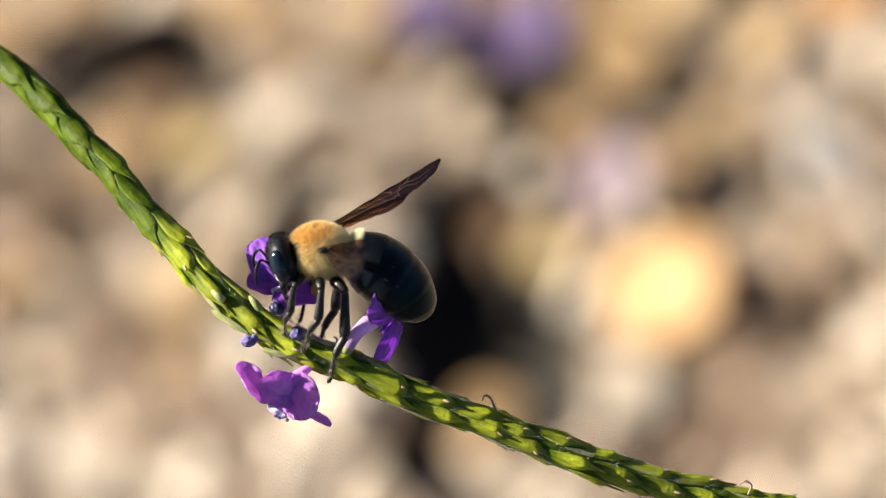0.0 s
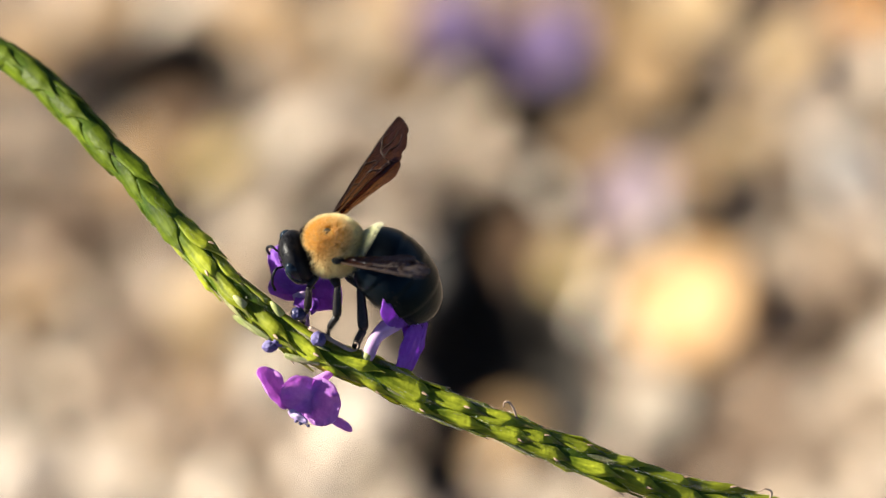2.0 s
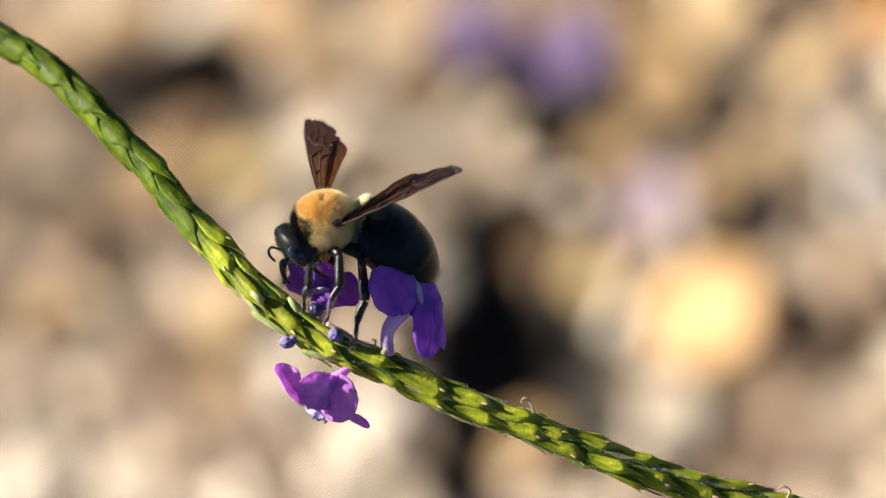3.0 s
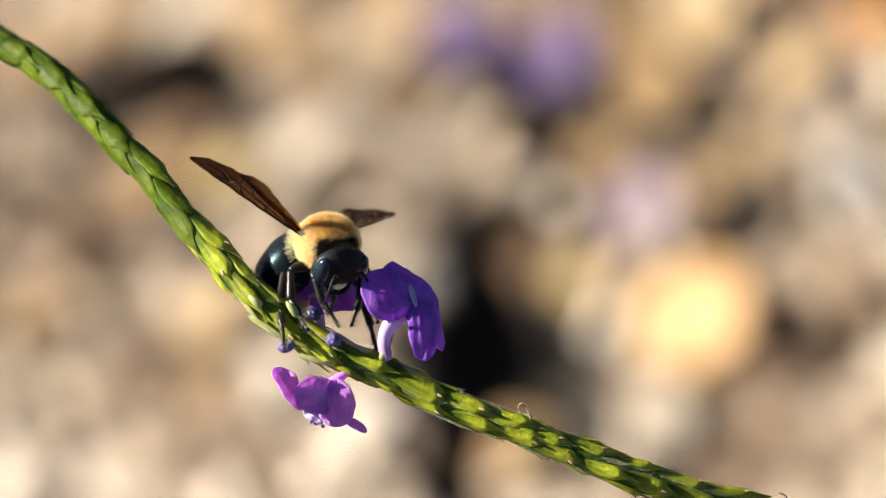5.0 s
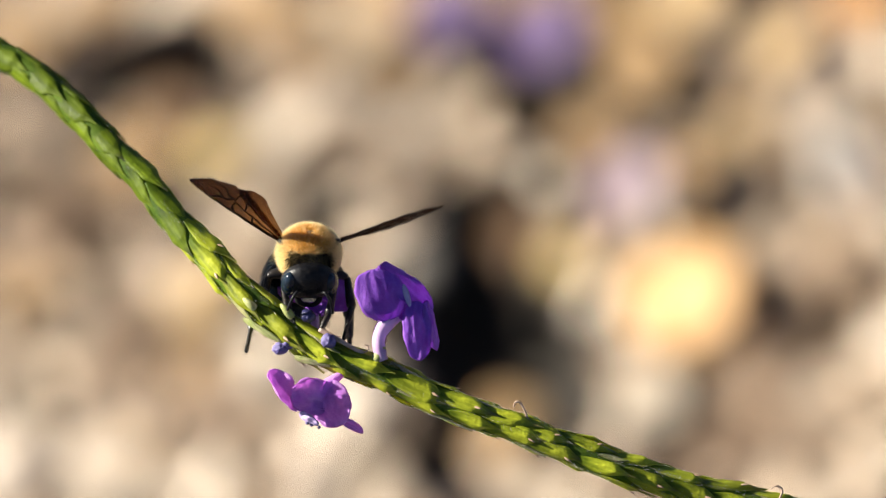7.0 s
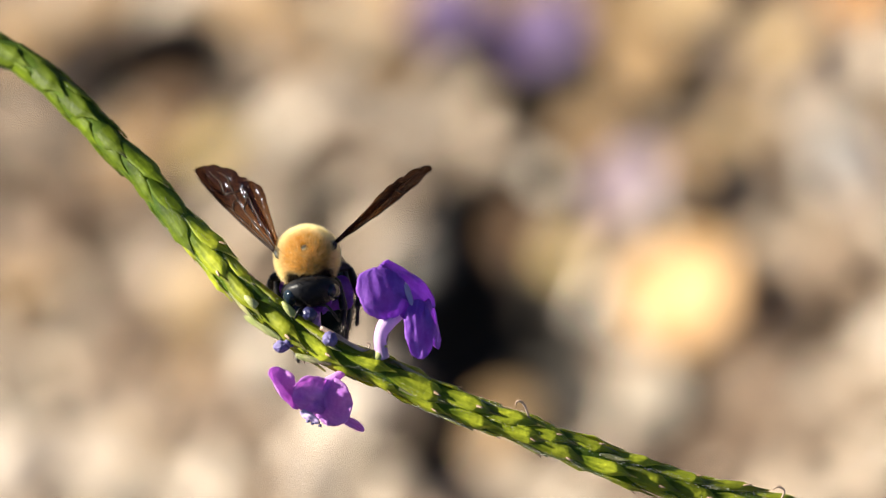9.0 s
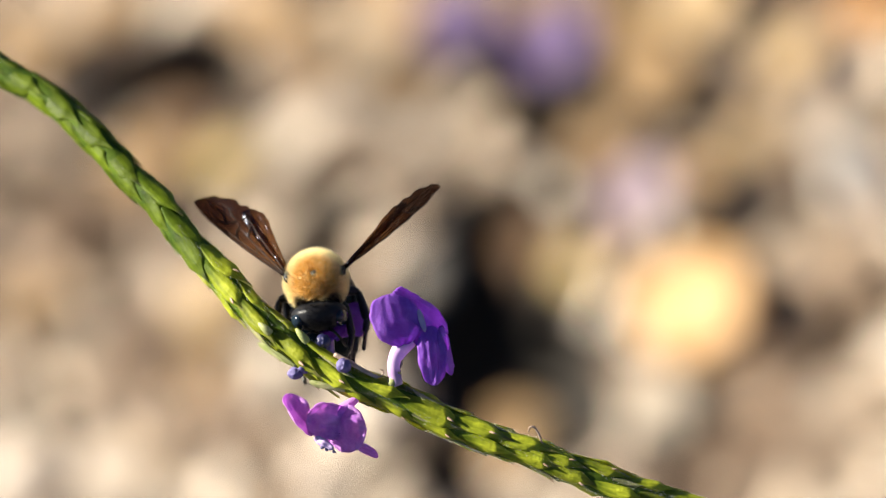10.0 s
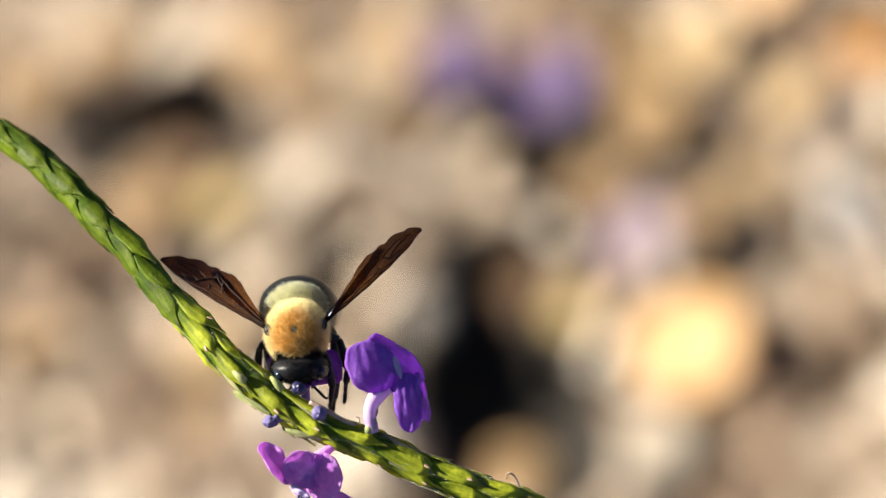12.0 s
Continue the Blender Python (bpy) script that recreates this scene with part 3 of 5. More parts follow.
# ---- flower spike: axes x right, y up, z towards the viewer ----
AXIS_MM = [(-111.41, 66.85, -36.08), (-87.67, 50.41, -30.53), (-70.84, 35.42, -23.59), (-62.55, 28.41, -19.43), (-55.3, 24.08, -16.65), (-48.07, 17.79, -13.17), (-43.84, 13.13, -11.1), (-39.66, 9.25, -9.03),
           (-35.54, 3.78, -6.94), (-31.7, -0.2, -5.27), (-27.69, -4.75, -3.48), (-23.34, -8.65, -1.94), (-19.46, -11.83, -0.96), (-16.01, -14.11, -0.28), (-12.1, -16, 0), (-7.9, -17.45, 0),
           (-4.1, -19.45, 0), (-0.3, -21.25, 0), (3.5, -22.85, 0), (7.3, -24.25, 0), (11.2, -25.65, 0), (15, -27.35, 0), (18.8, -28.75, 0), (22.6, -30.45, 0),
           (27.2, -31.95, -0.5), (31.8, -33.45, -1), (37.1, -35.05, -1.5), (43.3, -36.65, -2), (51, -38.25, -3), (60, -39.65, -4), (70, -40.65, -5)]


def bract_mesh(name, length, width, seed, material, high=1.0, tip=None):
    """A fleshy scale lying along the stalk: it swells to a blunt shoulder, then runs out in a thin point. x to its end, z outwards."""
    verts, faces = [], []
    nu, nv = 26, 10
    for i in range(nu + 1):
        u = i / nu
        if u < 0.62:
            w = width / 2 * (0.45 + 0.55 * math.sin(math.pi / 2 * min(1.0, u / 0.45)))
        else:
            w = width / 2 * (0.05 + 0.95 * max(0.0, 1 - (u - 0.62) / 0.38) ** 1.7)
        for j in range(nv + 1):
            v = 2 * j / nv - 1
            y = (v + 0.12 * math.sin(u * 6 + seed)) * w
            shoulder = 0.66 + 0.04 * math.sin(seed * 2 + v * 2) - 0.08 * v * v
            swell = 0.12 + 0.88 * (u / shoulder) ** 1.15 if u < shoulder else max(0.0, 1 - (u - shoulder) / 0.13)
            rise = high * swell * (1 - 0.30 * v * v)
            point = 0.16 * (1 - swell) if u >= shoulder else 0.0
            rib = high * 0.07 * math.cos(v * 7.5 + seed) * math.sin(math.pi * u)
            rough = 0.16 * noise.noise(Vector((u * 5 + seed * 3, v * 1.6, seed))) + 0.09 * noise.noise(Vector((u * 13, v * 4 + seed, 1)))
            z = -0.04 + rise + max(0.0, point) + rib + rough * high - y * y * 0.20
            x = u * length + 0.45 * noise.noise(Vector((v * 2.1, seed * 2.3, u))) * u
            verts.append((x * MM, y * MM, z * MM))
    m = nv + 1
    base = len(verts)
    for i in range(nu + 1):
        for j in (0, nv):
            x, y, z = verts[i * m + j]
            verts.append((x, y * 1.02, z - 0.22 * MM))
    for i in range(nu):
        for j in range(nv):
            k = i * m + j
            faces.append((k, k + 1, k + m + 1, k + m))
        b = base + 2 * i
        faces.append((i * m, i * m + m, b + 2, b))
        faces.append((i * m + nv, b + 1, b + 3, i * m + m + nv))
    green = len(faces)
    if tip:
        # dried tip, a small bent horn on the crest of the shoulder
        base = len(verts)
        y0 = 0.3 * math.sin(seed * 2.7)
        for i, (dx, dz, r) in enumerate(((-0.40, -0.24, 0.20), (0.0, 0.00, 0.22), (0.40, 0.08, 0.17), (0.85, 0.24, 0.04))):
            for j in range(6):
                a = math.pi * j / 3
                verts.append(((0.655 * length + dx + 0.2 * r * math.sin(a)) * MM, (y0 + 0.06 * i * math.sin(seed) + r * math.cos(a)) * MM, (high * 0.93 + dz + r * 0.7 * math.sin(a)) * MM))
        for i in range(3):
            for j in range(6):
                faces.append((base + i * 6 + j, base + i * 6 + (j + 1) % 6, base + i * 6 + 6 + (j + 1) % 6, base + i * 6 + 6 + j))
        faces.append(tuple(base + 18 + j for j in range(6)))
    me = bpy.data.meshes.new(name)
    me.from_pydata(verts, [], faces)
    me.materials.append(material)
    if tip:
        me.materials.append(tip)
        me.polygons.foreach_set("material_index", [int(k >= green) for k in range(len(faces))])
    me.polygons.foreach_set("use_smooth", [True] * len(me.polygons))
    return me


def point_mesh(name, length, width, seed):
    """A narrow keeled blade: x to its drawn-out point, z outwards."""
    verts, faces = [], []
    for i in range(10):
        u = i / 9
        w = width / 2 * (0.35 + 0.65 * min(1, u / 0.4)) * (1 - max(0, (u - 0.45) / 0.55) ** 1.3) + 0.035
        up = 0.12 * math.sin(math.pi * u) + 0.34 * u ** 4 + 0.04 * math.sin(u * 7 + seed)
        off = 0.12 * math.sin(u * 5 + seed)
        for y, z in ((-w, -0.16), (-w * 0.5, 0.05 * (1 - u)), (0, 0.16 * (1 - u)), (w * 0.5, 0.05 * (1 - u)), (w, -0.16), (0, -0.26)):
            verts.append((u * length * MM, (y + off) * MM, (z + up) * MM))
        if i:
            for q in range(6):
                a, b = (i - 1) * 6 + q, (i - 1) * 6 + (q + 1) % 6
                faces.append((a, b, b + 6, a + 6))
    faces.append(tuple(range(54, 60)))
    me = bpy.data.meshes.new(name)
    me.from_pydata(verts, [], faces)
    me.materials.append(POINT)
    me.polygons.foreach_set("use_smooth", [True] * len(me.polygons))
    return me


def build_spike():
    root = new("flower_spike")
    tagged(root, "green porterweed flower spike with overlapping scales and violet blossoms", "plant")
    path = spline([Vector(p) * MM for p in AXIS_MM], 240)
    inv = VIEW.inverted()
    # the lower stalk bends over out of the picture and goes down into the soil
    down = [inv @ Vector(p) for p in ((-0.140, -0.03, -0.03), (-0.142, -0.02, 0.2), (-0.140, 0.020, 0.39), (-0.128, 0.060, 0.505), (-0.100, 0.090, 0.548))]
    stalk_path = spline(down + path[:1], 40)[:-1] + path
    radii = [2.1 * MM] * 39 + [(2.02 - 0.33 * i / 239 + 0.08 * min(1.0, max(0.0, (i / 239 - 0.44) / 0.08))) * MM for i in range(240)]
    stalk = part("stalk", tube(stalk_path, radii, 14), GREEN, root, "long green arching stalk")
    # scales in a spiral round the axis, points towards the spike's end
    lens = [0.0]
    for a, b in zip(path, path[1:]):
        lens.append(lens[-1] + (b - a).length)
    shapes = [bract_mesh("bract", 8.6 + 0.4 * k, 2.2 + 0.3 * (k % 3), k, BRACT, 0.58, BRACT_TIP if k % 3 else None) for k in range(6)]
    shaded_shapes = [bract_mesh("bract", 7.4 + 0.4 * k, 2.5 + 0.25 * (k % 3), k + 7, SHADED_BRACT, 0.30) for k in range(6)]
    points = [point_mesh("bract_point", 5.2 + 0.4 * q, 1.2, q) for q in range(4)]
    hairs = []
    rng = random.Random(3)
    s, k, i = 0.004, 0, 0
    while s < lens[-1] - 0.008:
        while lens[i + 1] < s:
            i += 1
        p = path[i].lerp(path[i + 1], (s - lens[i]) / (lens[i + 1] - lens[i]))
        t = (path[min(i + 2, 239)] - path[max(i - 1, 0)]).normalized()
        a = k * radians(144.0) + s * 22 + rng.uniform(-0.20, 0.20)
        e1 = t.cross(Vector((0, 0, 1))).normalized()
        e2 = e1.cross(t)
        out = e1 * math.cos(a) + e2 * math.sin(a)
        frac = s / lens[-1]
        r = (2.02 - 0.32 * frac + 0.10 * min(1.0, max(0.0, (frac - 0.44) / 0.08))) * MM
        tip = (t + out * rng.uniform(-0.02, 0.06) + t.cross(out) * rng.gauss(0, 0.07)).normalized()
        side = out.cross(tip).normalized()
        nrm = tip.cross(side)
        m = Matrix((tip, side, nrm)).transposed().to_4x4()
        m.translation = p + out * r - tip * (2.4 if frac > 0.47 else 3.4) * MM
        ob = new("bract", shaded_shapes[k % 6] if frac < 0.47 + rng.uniform(-0.03, 0.03) else shapes[k % 6])
        ob.parent = root
        sc = (1.04 - 0.12 * frac) * rng.uniform(0.86, 1.12)
        ob.matrix_basis = m @ Matrix.Diagonal((sc, sc, sc, 1))
        if frac > 0.50 and k % 2:
            pt = new("bract_point", points[k % 4])
            pt.parent = root
            turn = Matrix.Translation(p) @ Matrix.Rotation(rng.choice((-1, 1)) * rng.uniform(0.45, 0.75), 4, t) @ Matrix.Translation(-p)
            pt.matrix_basis = turn @ Matrix.Translation(out * 0.10 * MM + tip * rng.uniform(1.6, 3.0) * MM) @ m @ pose(0, 0, 0, 0, rng.uniform(0, 5), rng.uniform(-7, 7)) @ Matrix.Scale(sc * rng.uniform(0.8, 1.1), 4)
        for _ in range(130 if frac > 0.46 else 2):
            ha = a + rng.choice((-0.62, 0.62)) + rng.gauss(0, 0.13)
            ho = e1 * math.cos(ha) + e2 * math.sin(ha)
            hairs.append((p + t * rng.uniform(-3, 3.4) * MM + ho * (r + 0.28 * MM), ho))
        s += rng.uniform(1.15, 1.45) * MM
        k += 1
    fuzz = part("stalk_hair", scatter_hairs(hairs, 0.32 * MM, 0.008 * MM, (0, 0, 0), 0.6, 9), HAIR_WHITE, root, "fine pale hairs along the furrows", False)
    tagged(fuzz, kind="stuff")
    return root


def blossom(name, tube_pts, radii, root, label, material=None):
    return part(name, tube(spline([Vector(p) * MM for p in tube_pts], 14), radii, 12), material or TUBE, root, label)


def build_blossoms(root):
    # blossom beside the bee, whose petals hang towards the spike's end; built about its own foot
    up = blossom("blossom", [(0.3, -1.0, -0.2), (-0.1, 0.6, 0.0), (-0.1, 2.2, 0.0), (0.6, 3.6, -0.3), (1.9, 5.2, -0.9)],
                 [0.80 * MM, 0.84 * MM] + [0.88 * MM] * 5 + [(0.92 + 0.07 * i) * MM for i in range(7)], root, "violet blossom on a pale lilac tube")
    up.location = (-0.00703, -0.01521, 0.0015)
    lobe("petal", (0.05, 7.8, 0.2), (-0.9, 3.5, 0.3), (3.25, 0.5, -0.6), 1.5, up, seed=1, egg=0.06, ruffle=0.18)
    lobe("petal", (3.4, 8.6, -1.0), (3.5, -3.0, -0.5), (1.1, 1.3, -1.7), 0.7, up, seed=2, ruffle=0.25)
    lobe("petal", (5.0, 2.9, 0.3), (0.25, -4.0, 0.5), (1.95, 0.1, -0.5), 0.8, up, seed=3, egg=-0.06, ruffle=0.25)
    lobe("petal", (6.7, 3.5, -0.9), (0.7, -3.3, -0.2), (0.7, 0.3, -1.4), 0.5, up, seed=4, ruffle=0.25)
    lobe("petal", (4.4, 6.2, -2.6), (2.2, 1.4, -2.4), (-1.4, 2.0, -0.4), 0.8, up, seed=5, ruffle=0.3)
    lobe("throat", (3.7, 7.7, 0.70), (0.45, -1.5, 0.1), (0.36, 0.16, -0.1), 0.15, up, THROAT, 6, "pale throat streak", ruffle=0.1, nu=12, nv=8)

    # blossom hanging below the stalk, lit through, with sunlight also in its petal colour
    low = blossom("blossom", [(-11.3, -17.6, 0.8), (-12.4, -18.1, 1.1), (-13.5, -18.9, 1.2), (-14.4, -19.7, 1.0), (-15.2, -21.2, 0.5)],
                  [0.45 * MM] * 3 + [(0.5 + 0.07 * i) * MM for i in range(11)], root, "pinkish violet blossom hanging below the stalk, sunlit brightness in its colour", LIT_PETAL)
    lobe("petal", (-13.6, -22.0, 1.3), (0.5, -3.15, -0.4), (2.55, 0.5, 0.6), 0.4, low, LIT_PETAL, 11, ruffle=0.65)
    lobe("petal", (-16.3, -20.9, 1.7), (-2.8, 0.5, 0.9), (0.5, 2.55, 0.3), 0.4, low, LIT_PETAL, 12, ruffle=0.7)
    lobe("petal", (-20.0, -20.0, 2.2), (-1.85, 2.7, 0.3), (1.2, 0.95, -1.1), -0.7, low, LIT_PETAL, 13, egg=0.12, fold=0.55, ruffle=0.5)
    lobe("petal", (-11.0, -25.1, 1.0), (1.5, -0.85, 0.1), (0.35, 0.6, -0.3), 0.25, low, LIT_PETAL, 14, egg=-0.1, fold=0.5, ruffle=0.2)
    lobe("petal", (-16.0, -23.3, -1.0), (-0.6, -1.0, -2.6), (2.0, -0.3, -0.2), 0.4, low, LIT_PETAL, 15, ruffle=0.3)
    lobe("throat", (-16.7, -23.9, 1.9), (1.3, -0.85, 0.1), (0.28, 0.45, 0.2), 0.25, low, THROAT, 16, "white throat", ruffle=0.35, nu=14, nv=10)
    for x, y, z in ((-17.0, -24.5, 2.0), (-16.4, -24.8, 1.9), (-15.4, -25.1, 1.8)):
        part("anther", ball((0.28 * MM, 0.22 * MM, 0.22 * MM), Vector((x, y, z)) * MM, 12, 8, lump=0.3, freq=3), BUD, low, "small blue-violet anther")

    # blossom that the bee feeds on, behind the stalk
    back = blossom("blossom", [(-15.8, -12.0, -1.5), (-15.9, -10.4, -3.2), (-16.1, -9.0, -4.4), (-16.3, -7.6, -5.0)],
                   [0.6 * MM] * 5 + [(0.6 + 0.10 * i) * MM for i in range(9)], root, "deep violet blossom under the bee")
    hub = Vector((-16.4, -7.6, -5.0))
    petal("petal", hub, (-19.8, -0.8, -5.4), 4.8, (-0.3, 0.1, 1), back, 0.7, 0.4, 0.3, seed=21)
    petal("petal", hub + Vector((0, -0.6, -0.5)), (-10.8, -7.2, -6.4), 4.8, (0.2, 0.2, 1), back, 0.9, 0.4, 0.3, seed=22)
    petal("petal", hub, (-15.2, -9.8, -1.6), 3.4, (0.1, 0.8, 0.6), back, 0.5, 0.4, 0.2, seed=23)
    petal("petal", hub, (-14.0, -4.6, -8.6), 5.0, (0.1, -0.2, 1), back, 0.7, 0.4, 0.3, seed=24)
    petal("petal", hub, (-20.6, -5.4, -6.0), 3.8, (-0.2, 0.2, 1), back, 0.6, 0.4, 0.3, seed=25)
    return up


def build_spike_details(root):
    # unopened and spent buds
    for at, r, mat, label, turn in (((-20.4, -14.4, 0.5), (1.15, 0.85, 0.85), BUD, "blue-violet bud", 20), ((-19.4, -13.7, 0.6), (1.0, 0.8, 0.8), BUD, "blue-violet bud", -20),
                                    ((-13.9, -13.5, 2.1), (0.95, 1.0, 0.9), BUD, "blue-violet bud", 60), ((-16.6, -10.1, 1.7), (0.85, 1.0, 0.8), DARK_BUD, "dark blue bud", 70)):
        bm = ball(r, seg=18, rings=12, lump=0.38, freq=2.6, turn=Matrix.Rotation(radians(turn), 3, "Z"))
        for v in bm.verts:
            v.co = (v.co + Vector(at)) * MM
        part("bud", bm, mat, root, label)
    for tipv, base, w in (((-25.4, -7.6, 0.3), (-23.8, -9.0, 0.5), 0.8), ((-20.3, -8.4, 1.8), (-18.8, -10.2, 1.6), 0.8),):
        path = spline([Vector(base) * MM, (Vector(base).lerp(Vector(tipv), 0.5) + Vector((0, 0, 0.3))) * MM, Vector(tipv) * MM], 8)
        part("calyx", tube(path, [w * 0.6 * MM * k for k in (1, 1.1, 1.15, 1.1, 1.0, 0.85, 0.6, 0.3)], 10), PALE_BRACT, root, "pale empty calyx")
    petal("bract", (-20.4, -13.5, 1.2), (-25.4, -10.3, 0.3), 1.0, (-0.3, -0.4, 1), root, 0.3, 0.15, 0, PALE_BRACT, 31, "pale yellowish scale standing off the stalk")
    petal("bract", (-13.8, -16.9, 1.6), (-18.7, -15.5, 1.1), 0.9, (0, -0.6, 1), root, 0.3, 0.15, 0, PALE_BRACT, 32, "pale yellowish scale standing off the stalk")
    # withered corolla with a curled end, and fine dry curls
    w = spline([Vector(p) * MM for p in ((-15.2, -11.9, 1.5), (-13.0, -13.1, 1.8), (-11.0, -14.3, 1.8), (-9.6, -15.0, 1.7), (-8.8, -14.9, 1.9), (-8.6, -14.2, 2.0), (-9.1, -14.0, 2.0))], 26)
    part("withered_tube", tube(w, [0.34 * MM] * 6 + [0.28 * MM] * 8 + [0.12 * MM] * 12, 8, 0.6), WITHERED, root, "withered pale brown flower tube")
    cal = spline([Vector(q) * MM for q in ((-8.2, -17.2, 1.0), (-7.6, -16.2, 1.4), (-7.1, -15.2, 1.5), (-6.9, -14.3, 1.5))], 10)
    part("calyx", tube(cal, [0.5 * MM, 0.6 * MM, 0.7 * MM, 0.74 * MM, 0.76 * MM, 0.76 * MM, 0.76 * MM, 0.76 * MM, 0.76 * MM, 0.76 * MM], 12), PALE_BRACT, root, "pale green calyx at the blossom's foot")
    for pts in (((12.8, -24.6, 1.0), (12.2, -22.9, 1.4), (11.6, -22.1, 1.6), (11.0, -22.2, 1.6), (10.9, -22.8, 1.5)),
                ((46.6, -35.8, 0), (47.0, -34.6, 0.3), (46.2, -34.0, 0.4), (45.4, -34.4, 0.3)),
                ((-6.8, -14.6, 1.6), (-6.2, -13.6, 1.6), (-6.1, -12.8, 1.5))):
        part("dry_curl", tube(spline([Vector(p) * MM for p in pts], 14), [0.16 * MM] * 10 + [0.10 * MM] * 4, 6), WITHERED, root, "thin dry brown curl")


# ---- bee: x ahead, y to its left, z up; origin in the thorax ----
def build_bee():
    bee = new("carpenter_bee")
    tagged(bee, "large carpenter bee with golden fur clinging to a violet blossom", "bee")
    TR = (4.1, 3.95, 3.5)
    thorax = part("thorax", ball([r * MM for r in TR], seg=36, rings=24), SKIN, bee, "golden furry thorax")
    spot = (0.8, 0, 3.42)
    keep = lambda p, v: (p - Vector(spot)).length > 0.5 and v.z > -0.75 and not (v.x > 0.74 and v.z < 0.42) and v.x > -0.93
    pts = ellipsoid_points(24000, TR, (0, 0, 0), keep, 7)
    fur = part("fur", scatter_hairs(pts, 0.90 * MM, 0.017 * MM, (-0.3, 0, 0.05), 0.26, 8, 0.3, 0.35), FUR, thorax, "dense golden orange fur, cream on the flanks", False)
    tagged(fur, kind="stuff")
    front = ellipsoid_points(3600, TR, (0, 0, 0), lambda p, v: v.x > 0.66 and -0.7 < v.z < 0.46, 17)
    tagged(part("fur", scatter_hairs(front, 1.0 * MM, 0.018 * MM, (0.1, 0, 0), 0.4, 18, 0.3, 0.5), FUR_BLACK, thorax, "black fur behind the head", False), kind="stuff")
    part("bald_spot", ball((0.55 * MM, 0.5 * MM, 0.3 * MM), Vector((0.8, 0, 3.42)) * MM, 18, 10), BALD, thorax, "bare greyish spot")
    for s in (1, -1):
        part("wing_root", ball((0.9 * MM, 0.6 * MM, 0.5 * MM), Vector((-0.2, 3.7 * s, 1.7)) * MM, 16, 10), CUTICLE, thorax, "shiny black wing root")

    # head, tilted down
    HT = Matrix.Rotation(radians(26), 3, "Y")
    hc = Vector((4.5, 0, -1.0))
    hb = ball((2.4, 3.9, 3.6), seg=32, rings=20)
    for v in hb.verts:
        c = v.co
        if c.x < 0:
            c.x *= 0.75
        v.co = (HT @ c + hc) * MM
    head = part("head", hb, CUTICLE, bee, "broad glossy black head")
    for s in (1, -1):
        eb = ball((1.35, 1.2, 2.6), seg=26, rings=18)
        for v in eb.verts:
            v.co = (HT @ (v.co + Vector((0.68, 2.7 * s, 0.1))) + hc) * MM
        part("eye", eb, EYE_MAT, head, "large dark compound eye with a blue-green gloss")
        a = [HT @ Vector(p) + hc for p in ((1.9, 0.75 * s, 0.2), (2.5, 1.3 * s, 1.1), (2.9, 1.9 * s, 1.9), (3.7, 2.5 * s, 1.6), (4.4, 2.9 * s, 0.6), (4.7, 3.1 * s, -0.6))]
        part("antenna", tube(spline([p * MM for p in a], 22), [0.16 * MM] * 8 + [0.20 * MM] * 14, 8), CUTICLE, head, "short black elbowed antenna")
        mb = [HT @ Vector(p) + hc for p in ((1.2, 1.5 * s, -2.2), (1.8, 1.3 * s, -3.0), (2.1, 0.6 * s, -3.5), (2.1, 0.1 * s, -3.6))]
        part("mandible", tube(spline([p * MM for p in mb], 12), [(0.55 - 0.03 * i) * MM for i in range(12)], 8), CUTICLE, head)
    fb = ball((0.45, 1.05, 0.95), seg=20, rings=12)
    for v in fb.verts:
        v.co = (HT @ (v.co + Vector((1.95, 0, -1.75))) + hc) * MM
    part("face_patch", fb, FACE, head, "small cream white face patch")
    tg = [HT @ Vector(p) + hc for p in ((1.4, 0, -2.6), (2.0, 0, -4.0), (2.3, 0, -6.0), (2.2, 0, -7.6))]
    part("tongue", tube(spline([p * MM for p in tg], 12), [(0.5 - 0.03 * i) * MM for i in range(12)], 8), LEG, head, "dark sheathed tongue")
    hp = ellipsoid_points(2200, (2.3, 3.8, 3.5), (0, 0, 0), lambda p, v: v.x > -0.5 and abs(v.y) < 0.42, 19)
    hp = [((HT @ (p / MM) + hc) * MM, HT @ n) for p, n in hp]
    tagged(part("fur", scatter_hairs(hp, 0.55 * MM, 0.016 * MM, (0, 0, 0), 0.5, 20, 0.3, 0.5), FUR_BLACK, head, "short black hairs", False), kind="stuff")

    # abdomen with overlapping rings
    axis = spline([Vector(p) for p in ((-2.9, 0, -0.3), (-5.4, 0, -0.7), (-8.4, 0, -2.2), (-11.2, 0, -4.6), (-13.2, 0, -7.4), (-13.9, 0, -9.4))], 61)
    prof = spline([Vector((p, 0, 0)) for p in (1.0, 3.9, 5.0, 5.35, 5.2, 4.5, 3.1, 0.4)], 61)
    radii = []
    for i in range(61):
        u = i / 60 * 6
        step = 0.16 * (u % 1.0) if 0.6 < u < 5.8 else 0
        radii.append((prof[i].x + step) * MM)
    WAIST = Vector((-3.0, 0, -0.4))
    axis = [p - WAIST for p in axis]
    abdomen = part("abdomen", tube([p * MM for p in axis], radii, 40, 0.82, (0, 0, 1)), ABDOMEN, bee, "smooth black abdomen with a blue-green sheen")
    rng = random.Random(31)
    cream, black = [], []

